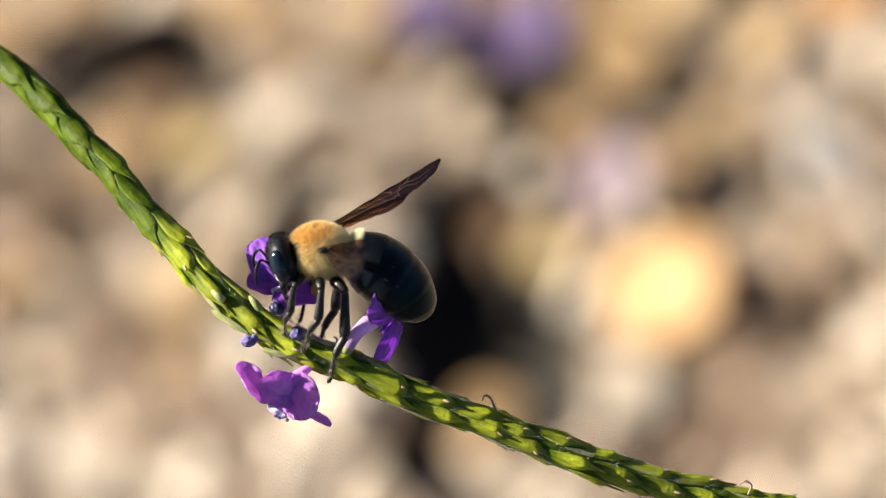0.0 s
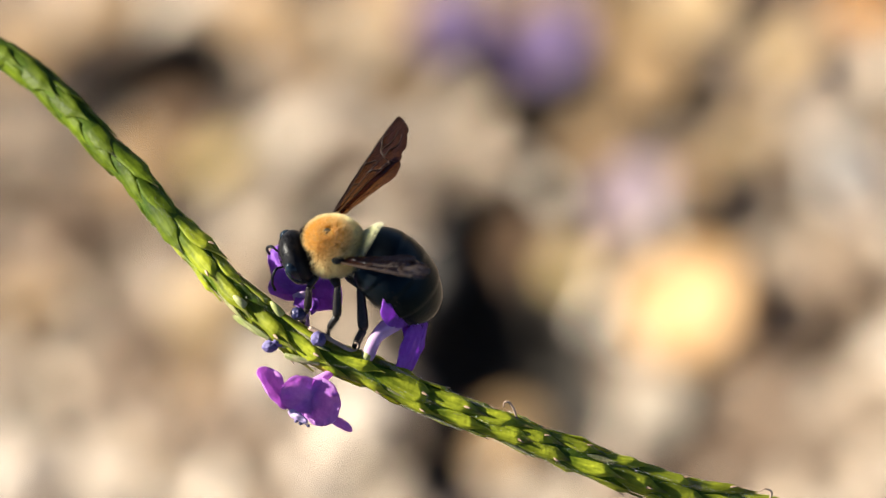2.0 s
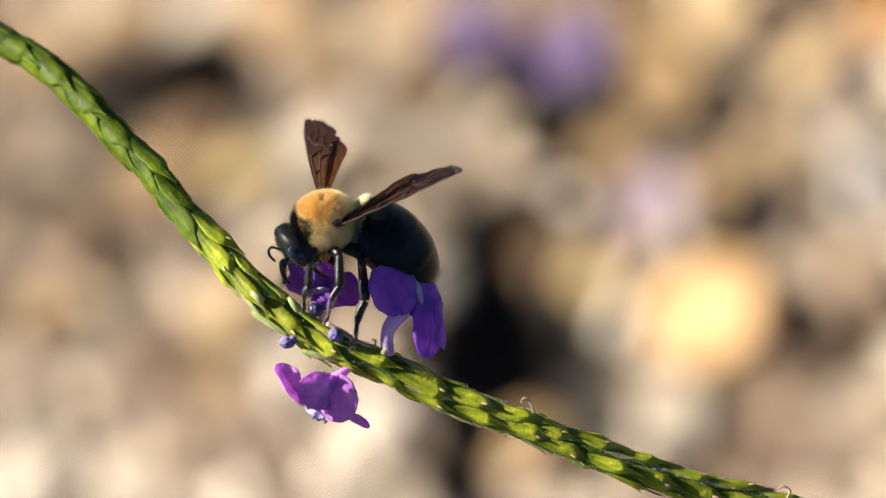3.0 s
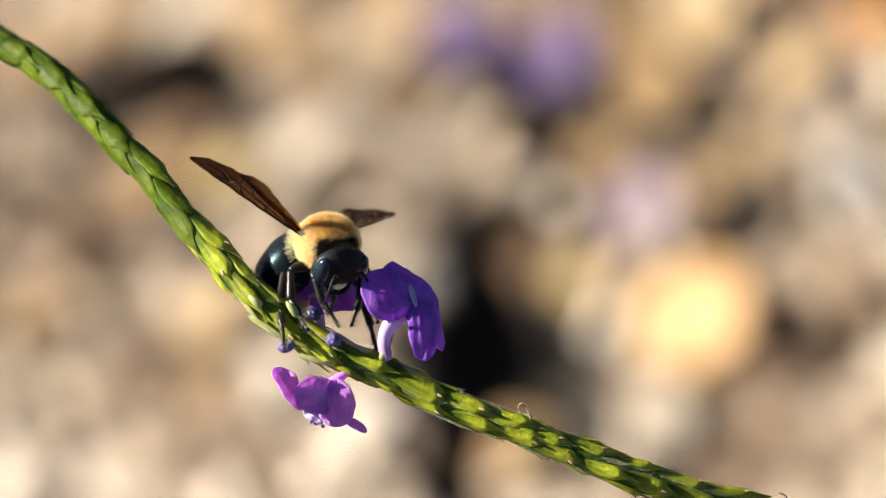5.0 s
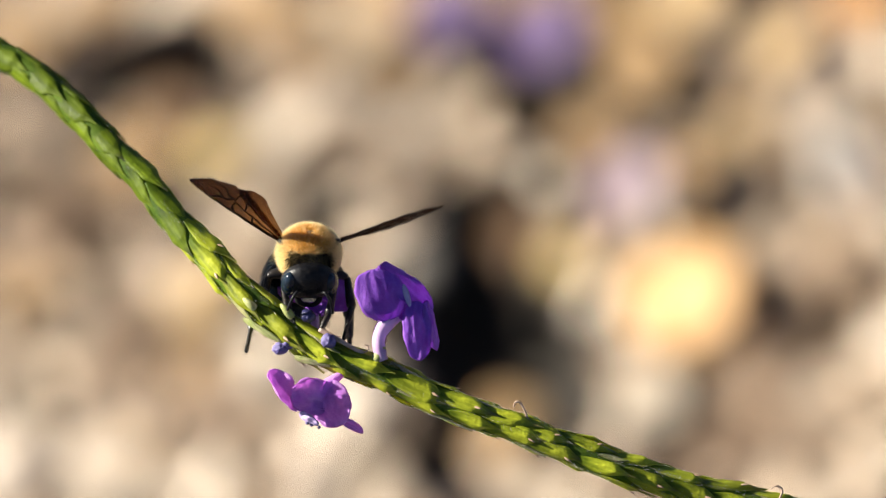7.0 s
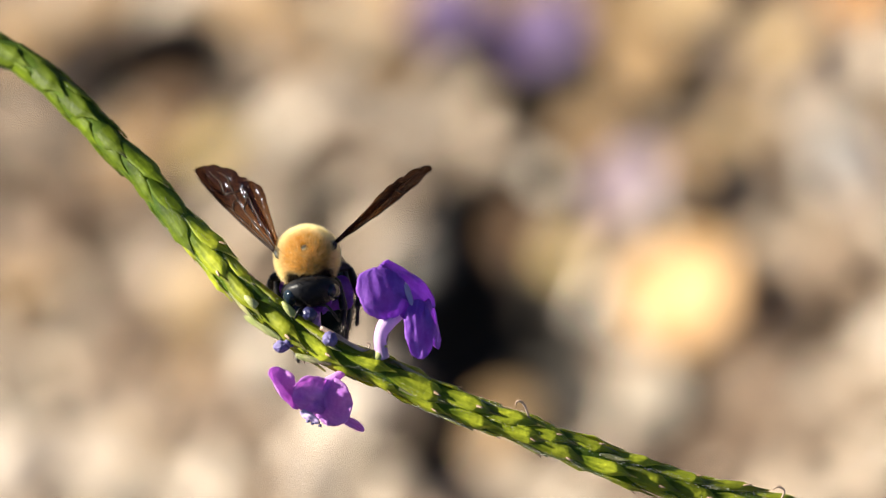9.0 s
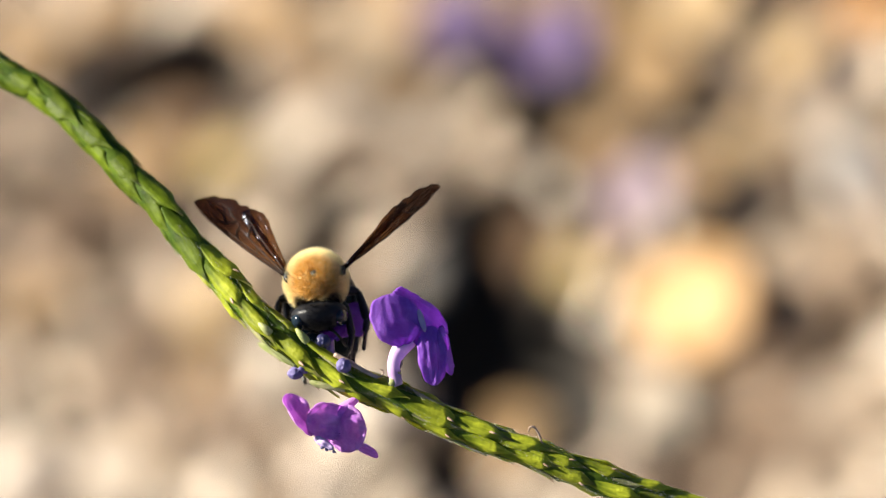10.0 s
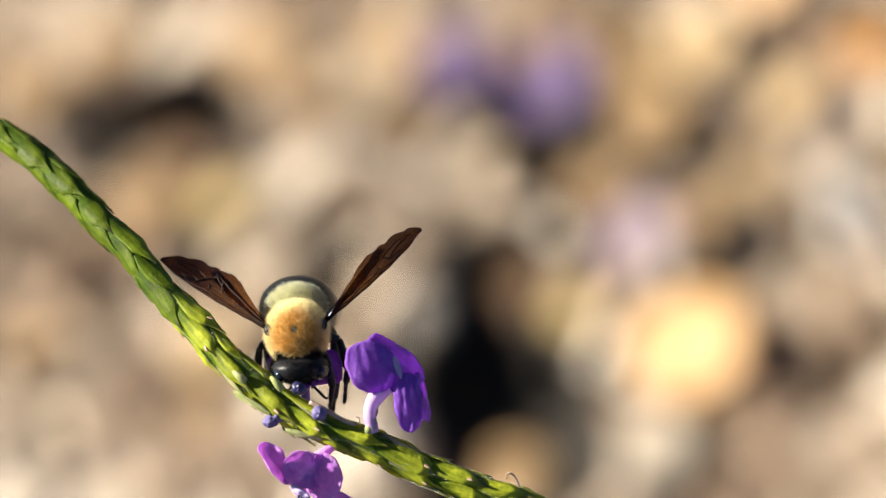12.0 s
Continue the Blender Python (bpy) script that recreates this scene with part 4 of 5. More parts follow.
    def on_abdomen(i, ang):
        t = (axis[min(i + 1, 60)] - axis[max(i - 1, 0)]).normalized()
        side = t.cross(Vector((0, 0, 1))).normalized()
        top = side.cross(t)
        n = (side * math.cos(ang) + top * math.sin(ang) * 1.1).normalized()
        place = axis[i].lerp(axis[min(i + 1, 60)], rng.random())
        return place * MM + side * math.cos(ang) * radii[i] + top * math.sin(ang) * radii[i] * 0.82, n

    for _ in range(22000):
        i, ang = rng.randint(1, 9), rng.uniform(-0.25, math.pi + 0.25)
        if rng.random() > (1.2 * math.sin(ang) + 0.5) * min(1.0, (10 - i) / 5) ** 1.6:
            continue
        cream.append(on_abdomen(i, ang))
    tagged(part("fur", scatter_hairs(cream, 0.8 * MM, 0.020 * MM, (-0.3, 0, 0.1), 0.3, 32, 0.3, 0.12), FUR_CREAM, abdomen, "cream fur on the first ring", False), kind="stuff")
    for _ in range(3000):
        i, ang = rng.randint(20, 59), rng.uniform(0, 2 * math.pi)
        if rng.random() < 0.06 or (abs(math.cos(ang)) > 0.8 and rng.random() < 0.6) or i > 48:
            black.append(on_abdomen(i, ang))
    tagged(part("fur", scatter_hairs(black, 0.7 * MM, 0.016 * MM, (-0.5, 0, -0.3), 0.25, 33), FUR_BLACK, abdomen, "sparse dark hairs", False), kind="stuff")

    # legs: hip, knee, heel, foot
    plan = (("front_leg", (2.2, 2.0, -2.6), (3.6, 3.8, -3.6), (3.9, 4.0, -7.2), (4.8, 3.2, -11.0), 0.50),
            ("middle_leg", (0.2, 2.6, -3.0), (0.0, 5.4, -3.4), (0.3, 6.0, -7.6), (2.2, 4.8, -12.2), 0.58),
            ("hind_leg", (-1.8, 2.4, -3.0), (-3.2, 4.8, -4.4), (-2.9, 5.2, -10.4), (-0.2, 4.6, -16.6), 0.68))
    legs = {}
    for s in (1, -1):
        for nm, hip, knee, heel, foot, r in plan:
            j = [Vector((p[0] - hip[0], (p[1] - hip[1]) * s, p[2] - hip[2])) for p in (hip, knee, heel, foot)]
            leg = part(nm, tube(spline([j[0] * MM, (j[0].lerp(j[1], 0.5) + Vector((0, 0.3 * s, 0.2))) * MM, j[1] * MM], 10), [r * k * MM for k in (0.9, 1.1, 1.25, 1.3, 1.25, 1.2, 1.1, 1.0, 0.9, 0.8)], 10), LEG, bee, "jointed glossy black leg")
            legs[nm.replace("leg", "left" if s > 0 else "right")] = leg
            part("shin", tube(spline([j[1] * MM, j[1].lerp(j[2], 0.5) * MM, j[2] * MM], 10), [r * k * MM for k in (0.7, 0.8, 0.85, 0.9, 0.95, 1.05, 1.1, 1.15, 1.1, 0.8)], 10), LEG, leg)
            d = (j[3] - j[2])
            tarsus = []
            tr = []
            for q in range(25):
                u = q / 24
                tarsus.append((j[2] + d * u + Vector((0.25 * math.sin(u * 5), 0, 0.2 * math.sin(u * 3)))) * MM)
                tr.append(r * MM * ((0.85 - 0.15 * u) if u < 0.45 else (0.34 + 0.16 * abs(math.sin(u * 22)))))
            part("foot", tube(tarsus, tr, 8), LEG, leg, "hairy black foot")
            hairs = []
            rr = random.Random(int(r * 100) + s)
            for _ in range(480):
                u = rr.random()
                b = j[2] + d * u if rr.random() < 0.7 else j[1].lerp(j[2], rr.random())
                n = Vector((rr.gauss(0, 1), rr.gauss(0, 1), rr.gauss(0, 1))).normalized()
                hairs.append(((b + n * r * 0.5) * MM, (n + d.normalized() * 0.7).normalized()))
            tagged(part("fur", scatter_hairs(hairs, 0.8 * MM, 0.014 * MM, (0, 0, 0), 0.2, 40), LEG_HAIR, leg, "bristly leg hairs", False), kind="stuff")
    part("pollen_clump", ball((0.8 * MM, 0.6 * MM, 1.0 * MM), Vector((0.2, 0.6, -5.0)) * MM, 14, 10, lump=0.3, freq=3), POLLEN, bee, "orange pollen clump under the body")

    wings = {}
    for s, nm in ((1, "left"), (-1, "right")):
        wings[nm] = build_wing(bee, s)
    return bee, wings["left"], wings["right"], abdomen, legs, head


def build_wing(bee, s):
    """x along the span, y towards the leading edge; s only flips which face is up."""
    span = 18.5

    def blade(length, y0, chord, bite, wide=0.6):
        def outline(u):
            lead = y0 + 0.35 * math.sin(math.pi * u) - 0.5 * max(0, u - 0.8) ** 2 * 16
            if u < wide:
                c = chord * (0.14 + 0.86 * (u / wide) ** 0.9)
            else:
                c = chord * max(0.0, 1 - ((u - wide) / (1.004 - wide)) ** 2.1) ** 0.62
            c = max(c, 0.08) * (1 + bite * (math.sin(u * 43) + 0.6 * math.sin(u * 71)) * min(1, max(0, u - 0.42) * 6))
            return Vector((length * u, lead - c / 2, 0)) * MM, Vector((0, c / 2, 0)) * MM, Vector((0, 0, 1))
        return outline

    def lift(u, v):
        return MM * (0.20 * math.sin(v * 9 + 1) * (1 - u) + 0.10 * math.sin(v * 14 + u * 5) + 0.06 * math.sin(u * 31 + v * 4) + 0.35 * u * u)

    fore = blade(span, 0.25, 4.7, 0.04)
    wing = part("forewing", sheet(fore, lift, 0.03 * MM, 40, 16), WING, bee, "smoky brown translucent forewing")
    hind = blade(span * 0.63, -0.5, 3.0, 0.03, 0.68)

    def hind_outline(u):
        c, w, n = hind(u)
        return c + Vector((0.3, 0.15 - 2.4 * u, -0.15 - 0.3 * u)) * MM, w, n

    part("hindwing", sheet(hind_outline, lift, 0.03 * MM, 26, 12), WING, wing, "shorter brown hindwing")

    def vein(points, r):
        path = []
        for u, v in spline_uv(points, 16):
            c, w, n = fore(u)
            path.append(c + w * v + n * lift(u, v))
        part("vein", tube(path, [r * 1.35 * MM * (1 - 0.4 * k / 15) for k in range(16)], 6), VEIN, wing)

    vein(((0.0, 1.0), (0.35, 1.0), (0.7, 1.0), (0.9, 1.0)), 0.11)
    vein(((0.0, 0.6), (0.25, 0.72), (0.5, 0.8), (0.72, 0.95)), 0.09)
    vein(((0.0, 0.2), (0.25, 0.2), (0.45, 0.2), (0.62, 0.1)), 0.09)
    vein(((0.02, -0.4), (0.25, -0.5), (0.45, -0.55), (0.56, -0.7)), 0.08)
    vein(((0.62, 0.1), (0.66, 0.45), (0.72, 0.62), (0.78, 0.85)), 0.13)
    vein(((0.45, 0.2), (0.47, -0.1), (0.50, -0.35), (0.50, -0.6)), 0.13)
    vein(((0.5, 0.8), (0.54, 0.6), (0.56, 0.4), (0.56, 0.14)), 0.13)
    vein(((0.30, 0.72), (0.32, 0.5), (0.33, 0.35), (0.34, 0.2)), 0.13)
    vein(((0.66, 0.45), (0.74, 0.2), (0.82, 0.0), (0.90, -0.1)), 0.10)
    vein(((0.62, 0.1), (0.70, -0.2), (0.78, -0.4), (0.85, -0.5)), 0.10)
    vein(((0.56, -0.7), (0.60, -0.3), (0.60, -0.1), (0.62, 0.1)), 0.10)
    vein(((0.50, -0.35), (0.55, -0.45), (0.58, -0.55), (0.60, -0.75)), 0.06)
    vein(((0.72, 0.95), (0.78, 0.75), (0.86, 0.55), (0.93, 0.4)), 0.06)
    return wing


def spline_uv(points, count):
    return [(p.x, p.y) for p in spline([Vector((a, b, 0)) for a, b in points], count)]


build_ground()
build_litter()
fallen_leaf(0.0627, 0.4260, 0.033, 35, YELLOW_LEAF, "fallen yellow leaf glowing in the sun", 1.0, 0.013, (0, -13))
fallen_leaf(0.0641, 0.4277, 0.042, 80, AMBER_LEAF, "fallen golden orange leaf under a yellow one", 0.95, 0.010, (0, -10))
fallen_leaf(0.0320, 0.4575, 0.018, 120, OLIVE_LEAF, "fallen olive yellow leaf", 0.80, 0.012, (0, -10))
fallen_leaf(-0.0562, 0.5535, 0.020, 10, OLIVE_LEAF, "fallen olive yellow leaf", 0.70, 0.012, (0, -12))
fallen_leaf(-0.0741, 0.4964, 0.024, 60, TAN_LEAF, "fallen golden tan leaf", 0.70, 0.012, (0, 0))
fallen_leaf(0.1466, 0.5183, 0.024, 60, ORANGE_LEAF, "fallen rusty orange leaf", 0.70, 0.012, (0, 9))
fallen_leaf(0.1255, 0.5535, 0.021, 20, YELLOW_LEAF, "fallen yellow leaf glowing in the sun", 0.85, 0.022, (0, -32))
fallen_leaf(-0.0650, 0.5785, 0.025, 150, SHADE_LEAF, "dark brown leaf added to darken a shaded gap in the litter", 0.60, 0.012, (0, 0))
fallen_leaf(0.0228, 0.4938, 0.024, 70, SHADE_LEAF, "dark brown leaf added to darken a shaded gap in the litter", 0.60, -0.008, (0, 0))
fallen_leaf(0.1180, 0.5120, 0.022, 20, TAN_LEAF, "fallen golden tan leaf", 0.70, 0.012, (0, -15))
fallen_leaf(0.0964, 0.4838, 0.020, 140, TAN_LEAF, "fallen golden tan leaf", 0.70, 0.012, (0, -15))
fallen_leaf(-0.0144, 0.5531, 0.026, 155, PALE_LEAF, "fallen pale dry leaf", 0.55, 0.012, (0, -15))
fallen_leaf(0.0024, 0.5307, 0.020, 150, PALE_LEAF, "fallen pale dry leaf", 0.60, 0.012, (0, -15))
fallen_leaf(-0.0519, 0.6311, 0.030, 10, PALE_LEAF, "fallen pale dry leaf", 0.40, 0.012, (0, -10))
fallen_leaf(-0.0670, 0.4596, 0.022, 70, PALE_LEAF, "fallen pale dry leaf", 0.80, 0.012, (0, -6))
fallen_leaf(0.1195, 0.4540, 0.034, 112, BLEACHED_LEAF, "fallen bleached whitish leaf", 0.55, 0.012, (0, -35))
fallen_leaf(0.0400, 0.3960, 0.023, 100, DRAB_LEAF, "fallen dull grey-tan leaf", 0.95, 0.012, (0, 0))
fallen_leaf(0.0007, 0.5825, 0.022, 60, DRAB_LEAF, "fallen dull grey-tan leaf", 0.95, 0.013, (0, 5))
fallen_leaf(-0.0039, 0.3980, 0.020, 40, RUSSET_LEAF, "fallen tan brown leaf in the litter", 0.80, 0.012, (0, -15))
fallen_leaf(-0.0332, 0.5522, 0.020, 40, PALE_LEAF, "fallen pale dry leaf", 0.80, 0.012, (0, -15))
fallen_leaf(0.0004, 0.4233, 0.020, 20, RUSSET_LEAF, "fallen tan brown leaf in the shade", 0.85, -0.006, (0, 0))
fallen_leaf(-0.1038, 0.6346, 0.030, 20, RUSSET_LEAF, "fallen tan brown leaf in the litter", 0.75, 0.012, (0, 4))
fallen_leaf(-0.0768, 0.6432, 0.026, 80, RUSSET_LEAF, "fallen tan brown leaf in the litter", 0.75, 0.012, (0, 4))
fallen_leaf(-0.0292, 0.6114, 0.030, 140, RUSSET_LEAF, "fallen tan brown leaf in the litter", 0.75, 0.012, (0, 4))
fallen_leaf(-0.0180, 0.5854, 0.024, 40, RUSSET_LEAF, "fallen tan brown leaf in the litter", 0.75, 0.012, (0, 11))
fallen_leaf(0.0087, 0.5936, 0.030, 100, RUSSET_LEAF, "fallen tan brown leaf in the litter", 0.75, 0.012, (0, 11))
fallen_leaf(0.0036, 0.5654, 0.022, 10, RUSSET_LEAF, "fallen tan brown leaf in the litter", 0.75, 0.012, (0, 11))
fallen_leaf(0.0443, 0.5770, 0.024, 60, RUSSET_LEAF, "fallen tan brown leaf in the litter", 0.75, 0.012, (0, 11))
fallen_leaf(0.0732, 0.5528, 0.032, 30, RUSSET_LEAF, "fallen tan brown leaf in the litter", 0.75, 0.012, (0, 4))
fallen_leaf(0.0773, 0.5286, 0.026, 120, RUSSET_LEAF, "fallen tan brown leaf in the litter", 0.75, 0.012, (0, 4))
fallen_leaf(0.0987, 0.5445, 0.028, 70, TAN_LEAF, "fallen golden tan leaf", 0.75, 0.014, (0, -6))
fallen_leaf(0.0543, 0.5060, 0.022, 15, RUSSET_LEAF, "fallen tan brown leaf in the litter", 0.75, 0.012, (0, 4))
fallen_leaf(0.0753, 0.4750, 0.022, 95, RUSSET_LEAF, "fallen tan brown leaf in the litter", 0.85, 0.014, (0, 12))
fallen_leaf(0.0737, 0.5147, 0.024, 60, RUSSET_LEAF, "fallen tan brown leaf in the litter", 0.80, 0.015, (0, 13))
fallen_leaf(-0.0790, 0.4661, 0.022, 75, RUSSET_LEAF, "fallen tan brown leaf in the litter", 0.70, 0.015, (0, 13))
fallen_leaf(-0.1239, 0.5209, 0.024, 40, RUSSET_LEAF, "fallen tan brown leaf in the litter", 0.75, 0.015, (0, 13))
fallen_leaf(-0.0801, 0.5647, 0.030, 50, RUSSET_LEAF, "fallen tan brown leaf in the litter", 0.75, 0.012, (0, 4))
fallen_leaf(0.0384, 0.5345, 0.024, 150, SHADE_LEAF, "dark brown leaf added to darken a shaded gap in the litter", 0.60, -0.012, (0, 6))
fallen_leaf(0.0566, 0.5141, 0.020, 160, SHADE_LEAF, "dark brown leaf added to darken a shaded gap in the litter", 0.60, -0.010, (0, 6))
fallen_blossom(0.0268, 0.5764, 0.025, FAR_PETAL, "violet blossom lying on the litter", 1.0)
fallen_blossom(0.0531, 0.5515, 0.027, FAR_PETAL, "violet blossom lying on the litter", 2.0)
fallen_blossom(0.0588, 0.4755, 0.023, PALE_PETAL, "faded pink-violet blossom lying on the litter", 3.0)
stone(-0.0960, 0.6449, 0.0092, STONE, "pale rounded stone in the litter", seed=1)
stone(-0.1413, 0.4602, 0.0151, STONE, "pale rounded stone in the litter", seed=2)
stone(-0.1178, 0.4535, 0.0101, STONE, "pale rounded stone in the litter", seed=3)
stone(-0.0364, 0.4397, 0.0143, STONE, "pale rounded stone in the litter", seed=4)
stone(-0.0565, 0.4213, 0.0101, STONE, "pale rounded stone in the litter", seed=5)
stone(-0.0089, 0.4860, 0.0092, GREY_STONE, "grey rounded stone in the litter", seed=6)
spike = build_spike()
blossom_upper = build_blossoms(spike)
build_spike_details(spike)
bee, wing_left, wing_right, abdomen, legs, head = build_bee()


def motions():
    walk(spike, [
        (0, pose(-0.00265, -0.00173, 0.50158, 43.32, 13.61, -14.01)),
        (0.25, pose(-0.00176, -0.00058, 0.50126, 43.28, 13.77, -14.19)),
        (0.5, pose(-0.00093, 0.00042, 0.50107, 43.23, 13.94, -14.37)),
        (0.75, pose(-0.00015, 0.00103, 0.50130, 43.17, 14.17, -14.63)),
        (1, pose(0.00026, 0.00131, 0.50158, 43.13, 14.31, -14.78)),
        (1.25, pose(-0.00020, 0.00121, 0.50154, 43.18, 14.14, -14.59)),
        (1.5, pose(-0.00096, 0.00086, 0.50149, 43.24, 13.90, -14.33)),
        (1.75, pose(-0.00166, 0.00035, 0.50172, 43.26, 13.82, -14.24)),
        (2, pose(-0.00230, -0.00023, 0.50204, 43.28, 13.77, -14.18)),
        (2.25, pose(-0.00290, -0.00089, 0.50230, 43.31, 13.64, -14.05)),
        (2.5, pose(-0.00316, -0.00126, 0.50266, 43.33, 13.57, -13.97)),
        (2.75, pose(-0.00260, -0.00077, 0.50331, 43.30, 13.70, -14.11)),
        (3, pose(-0.00184, 0.00003, 0.50406, 43.25, 13.86, -14.29)),
        (3.2, pose(-0.00177, 0.00064, 0.50467, 43.25, 13.86, -14.29)),
        (3.25, pose(-0.00175, 0.00065, 0.50465, 43.25, 13.87, -14.29)),
        (3.5, pose(-0.00163, 0.00067, 0.50450, 43.25, 13.90, -14.32)),
        (3.75, pose(-0.00151, 0.00065, 0.50430, 43.24, 13.93, -14.36)),
        (4, pose(-0.00138, 0.00060, 0.50407, 43.23, 13.96, -14.39)),
        (4.25, pose(-0.00126, 0.00053, 0.50381, 43.22, 13.99, -14.43)),
        (4.5, pose(-0.00112, 0.00046, 0.50355, 43.21, 14.03, -14.47)),
        (4.75, pose(-0.00097, 0.00038, 0.50329, 43.20, 14.06, -14.50)),
        (4.8, pose(-0.00094, 0.00037, 0.50324, 43.20, 14.06, -14.51)),
        (5, pose(-0.00063, 0.00010, 0.50287, 43.20, 14.08, -14.53)),
        (5.25, pose(-0.00021, 0.00013, 0.50230, 43.19, 14.10, -14.54)),
        (5.5, pose(0.00009, 0.00017, 0.50165, 43.19, 14.09, -14.54)),
        (5.75, pose(0.00013, 0.00016, 0.50076, 43.20, 14.06, -14.51)),
        (6, pose(0.00000, 0.00000, 0.50000, 43.22, 14.00, -14.43)),
        (6.25, pose(-0.00026, -0.00062, 0.49985, 43.25, 13.86, -14.28)),
        (6.5, pose(-0.00057, -0.00119, 0.49992, 43.30, 13.70, -14.11)),
        (6.75, pose(-0.00087, -0.00121, 0.49990, 43.34, 13.53, -13.92)),
        (7, pose(-0.00106, -0.00095, 0.49999, 43.37, 13.42, -13.80)),
        (7.2, pose(-0.00075, -0.00032, 0.50045, 43.30, 13.67, -14.08)),
        (7.25, pose(-0.00072, -0.00031, 0.50047, 43.30, 13.69, -14.09)),
        (7.5, pose(-0.00054, -0.00029, 0.50053, 43.28, 13.77, -14.19)),
        (7.75, pose(-0.00036, -0.00027, 0.50056, 43.26, 13.85, -14.28)),
        (8, pose(-0.00018, -0.00029, 0.50057, 43.24, 13.92, -14.35)),
        (8.25, pose(-0.00003, -0.00036, 0.50057, 43.22, 13.98, -14.42)),
        (8.5, pose(0.00007, -0.00049, 0.50059, 43.21, 14.02, -14.46)),
        (8.75, pose(0.00012, -0.00071, 0.50064, 43.21, 14.03, -14.47)),
        (8.8, pose(0.00012, -0.00076, 0.50065, 43.21, 14.03, -14.47)),
        (9, pose(-0.00077, -0.00231, 0.50095, 43.32, 13.60, -14.00)),
        (9.25, pose(-0.00138, -0.00278, 0.49915, 43.41, 13.27, -13.64)),
        (9.5, pose(-0.00171, -0.00279, 0.49744, 43.45, 13.09, -13.44)),
        (9.75, pose(-0.00145, -0.00222, 0.49696, 43.41, 13.24, -13.60)),
        (10, pose(-0.00109, -0.00154, 0.49724, 43.36, 13.47, -13.86)),
        (10.25, pose(-0.00113, -0.00122, 0.49836, 43.33, 13.55, -13.95)),
        (10.5, pose(-0.00130, -0.00111, 0.49979, 43.32, 13.60, -14.00)),
        (10.75, pose(-0.00142, -0.00129, 0.50115, 43.30, 13.68, -14.08)),
        (11, pose(-0.00177, -0.00162, 0.50212, 43.30, 13.68, -14.09)),
        (11.25, pose(-0.00282, -0.00187, 0.50200, 43.35, 13.51, -13.90)),
        (11.5, pose(-0.00386, -0.00237, 0.50155, 43.40, 13.30, -13.67)),
        (11.75, pose(-0.00414, -0.00348, 0.50139, 43.43, 13.19, -13.56)),
        (12, pose(-0.00422, -0.00480, 0.50126, 43.45, 13.10, -13.46)),
    ])
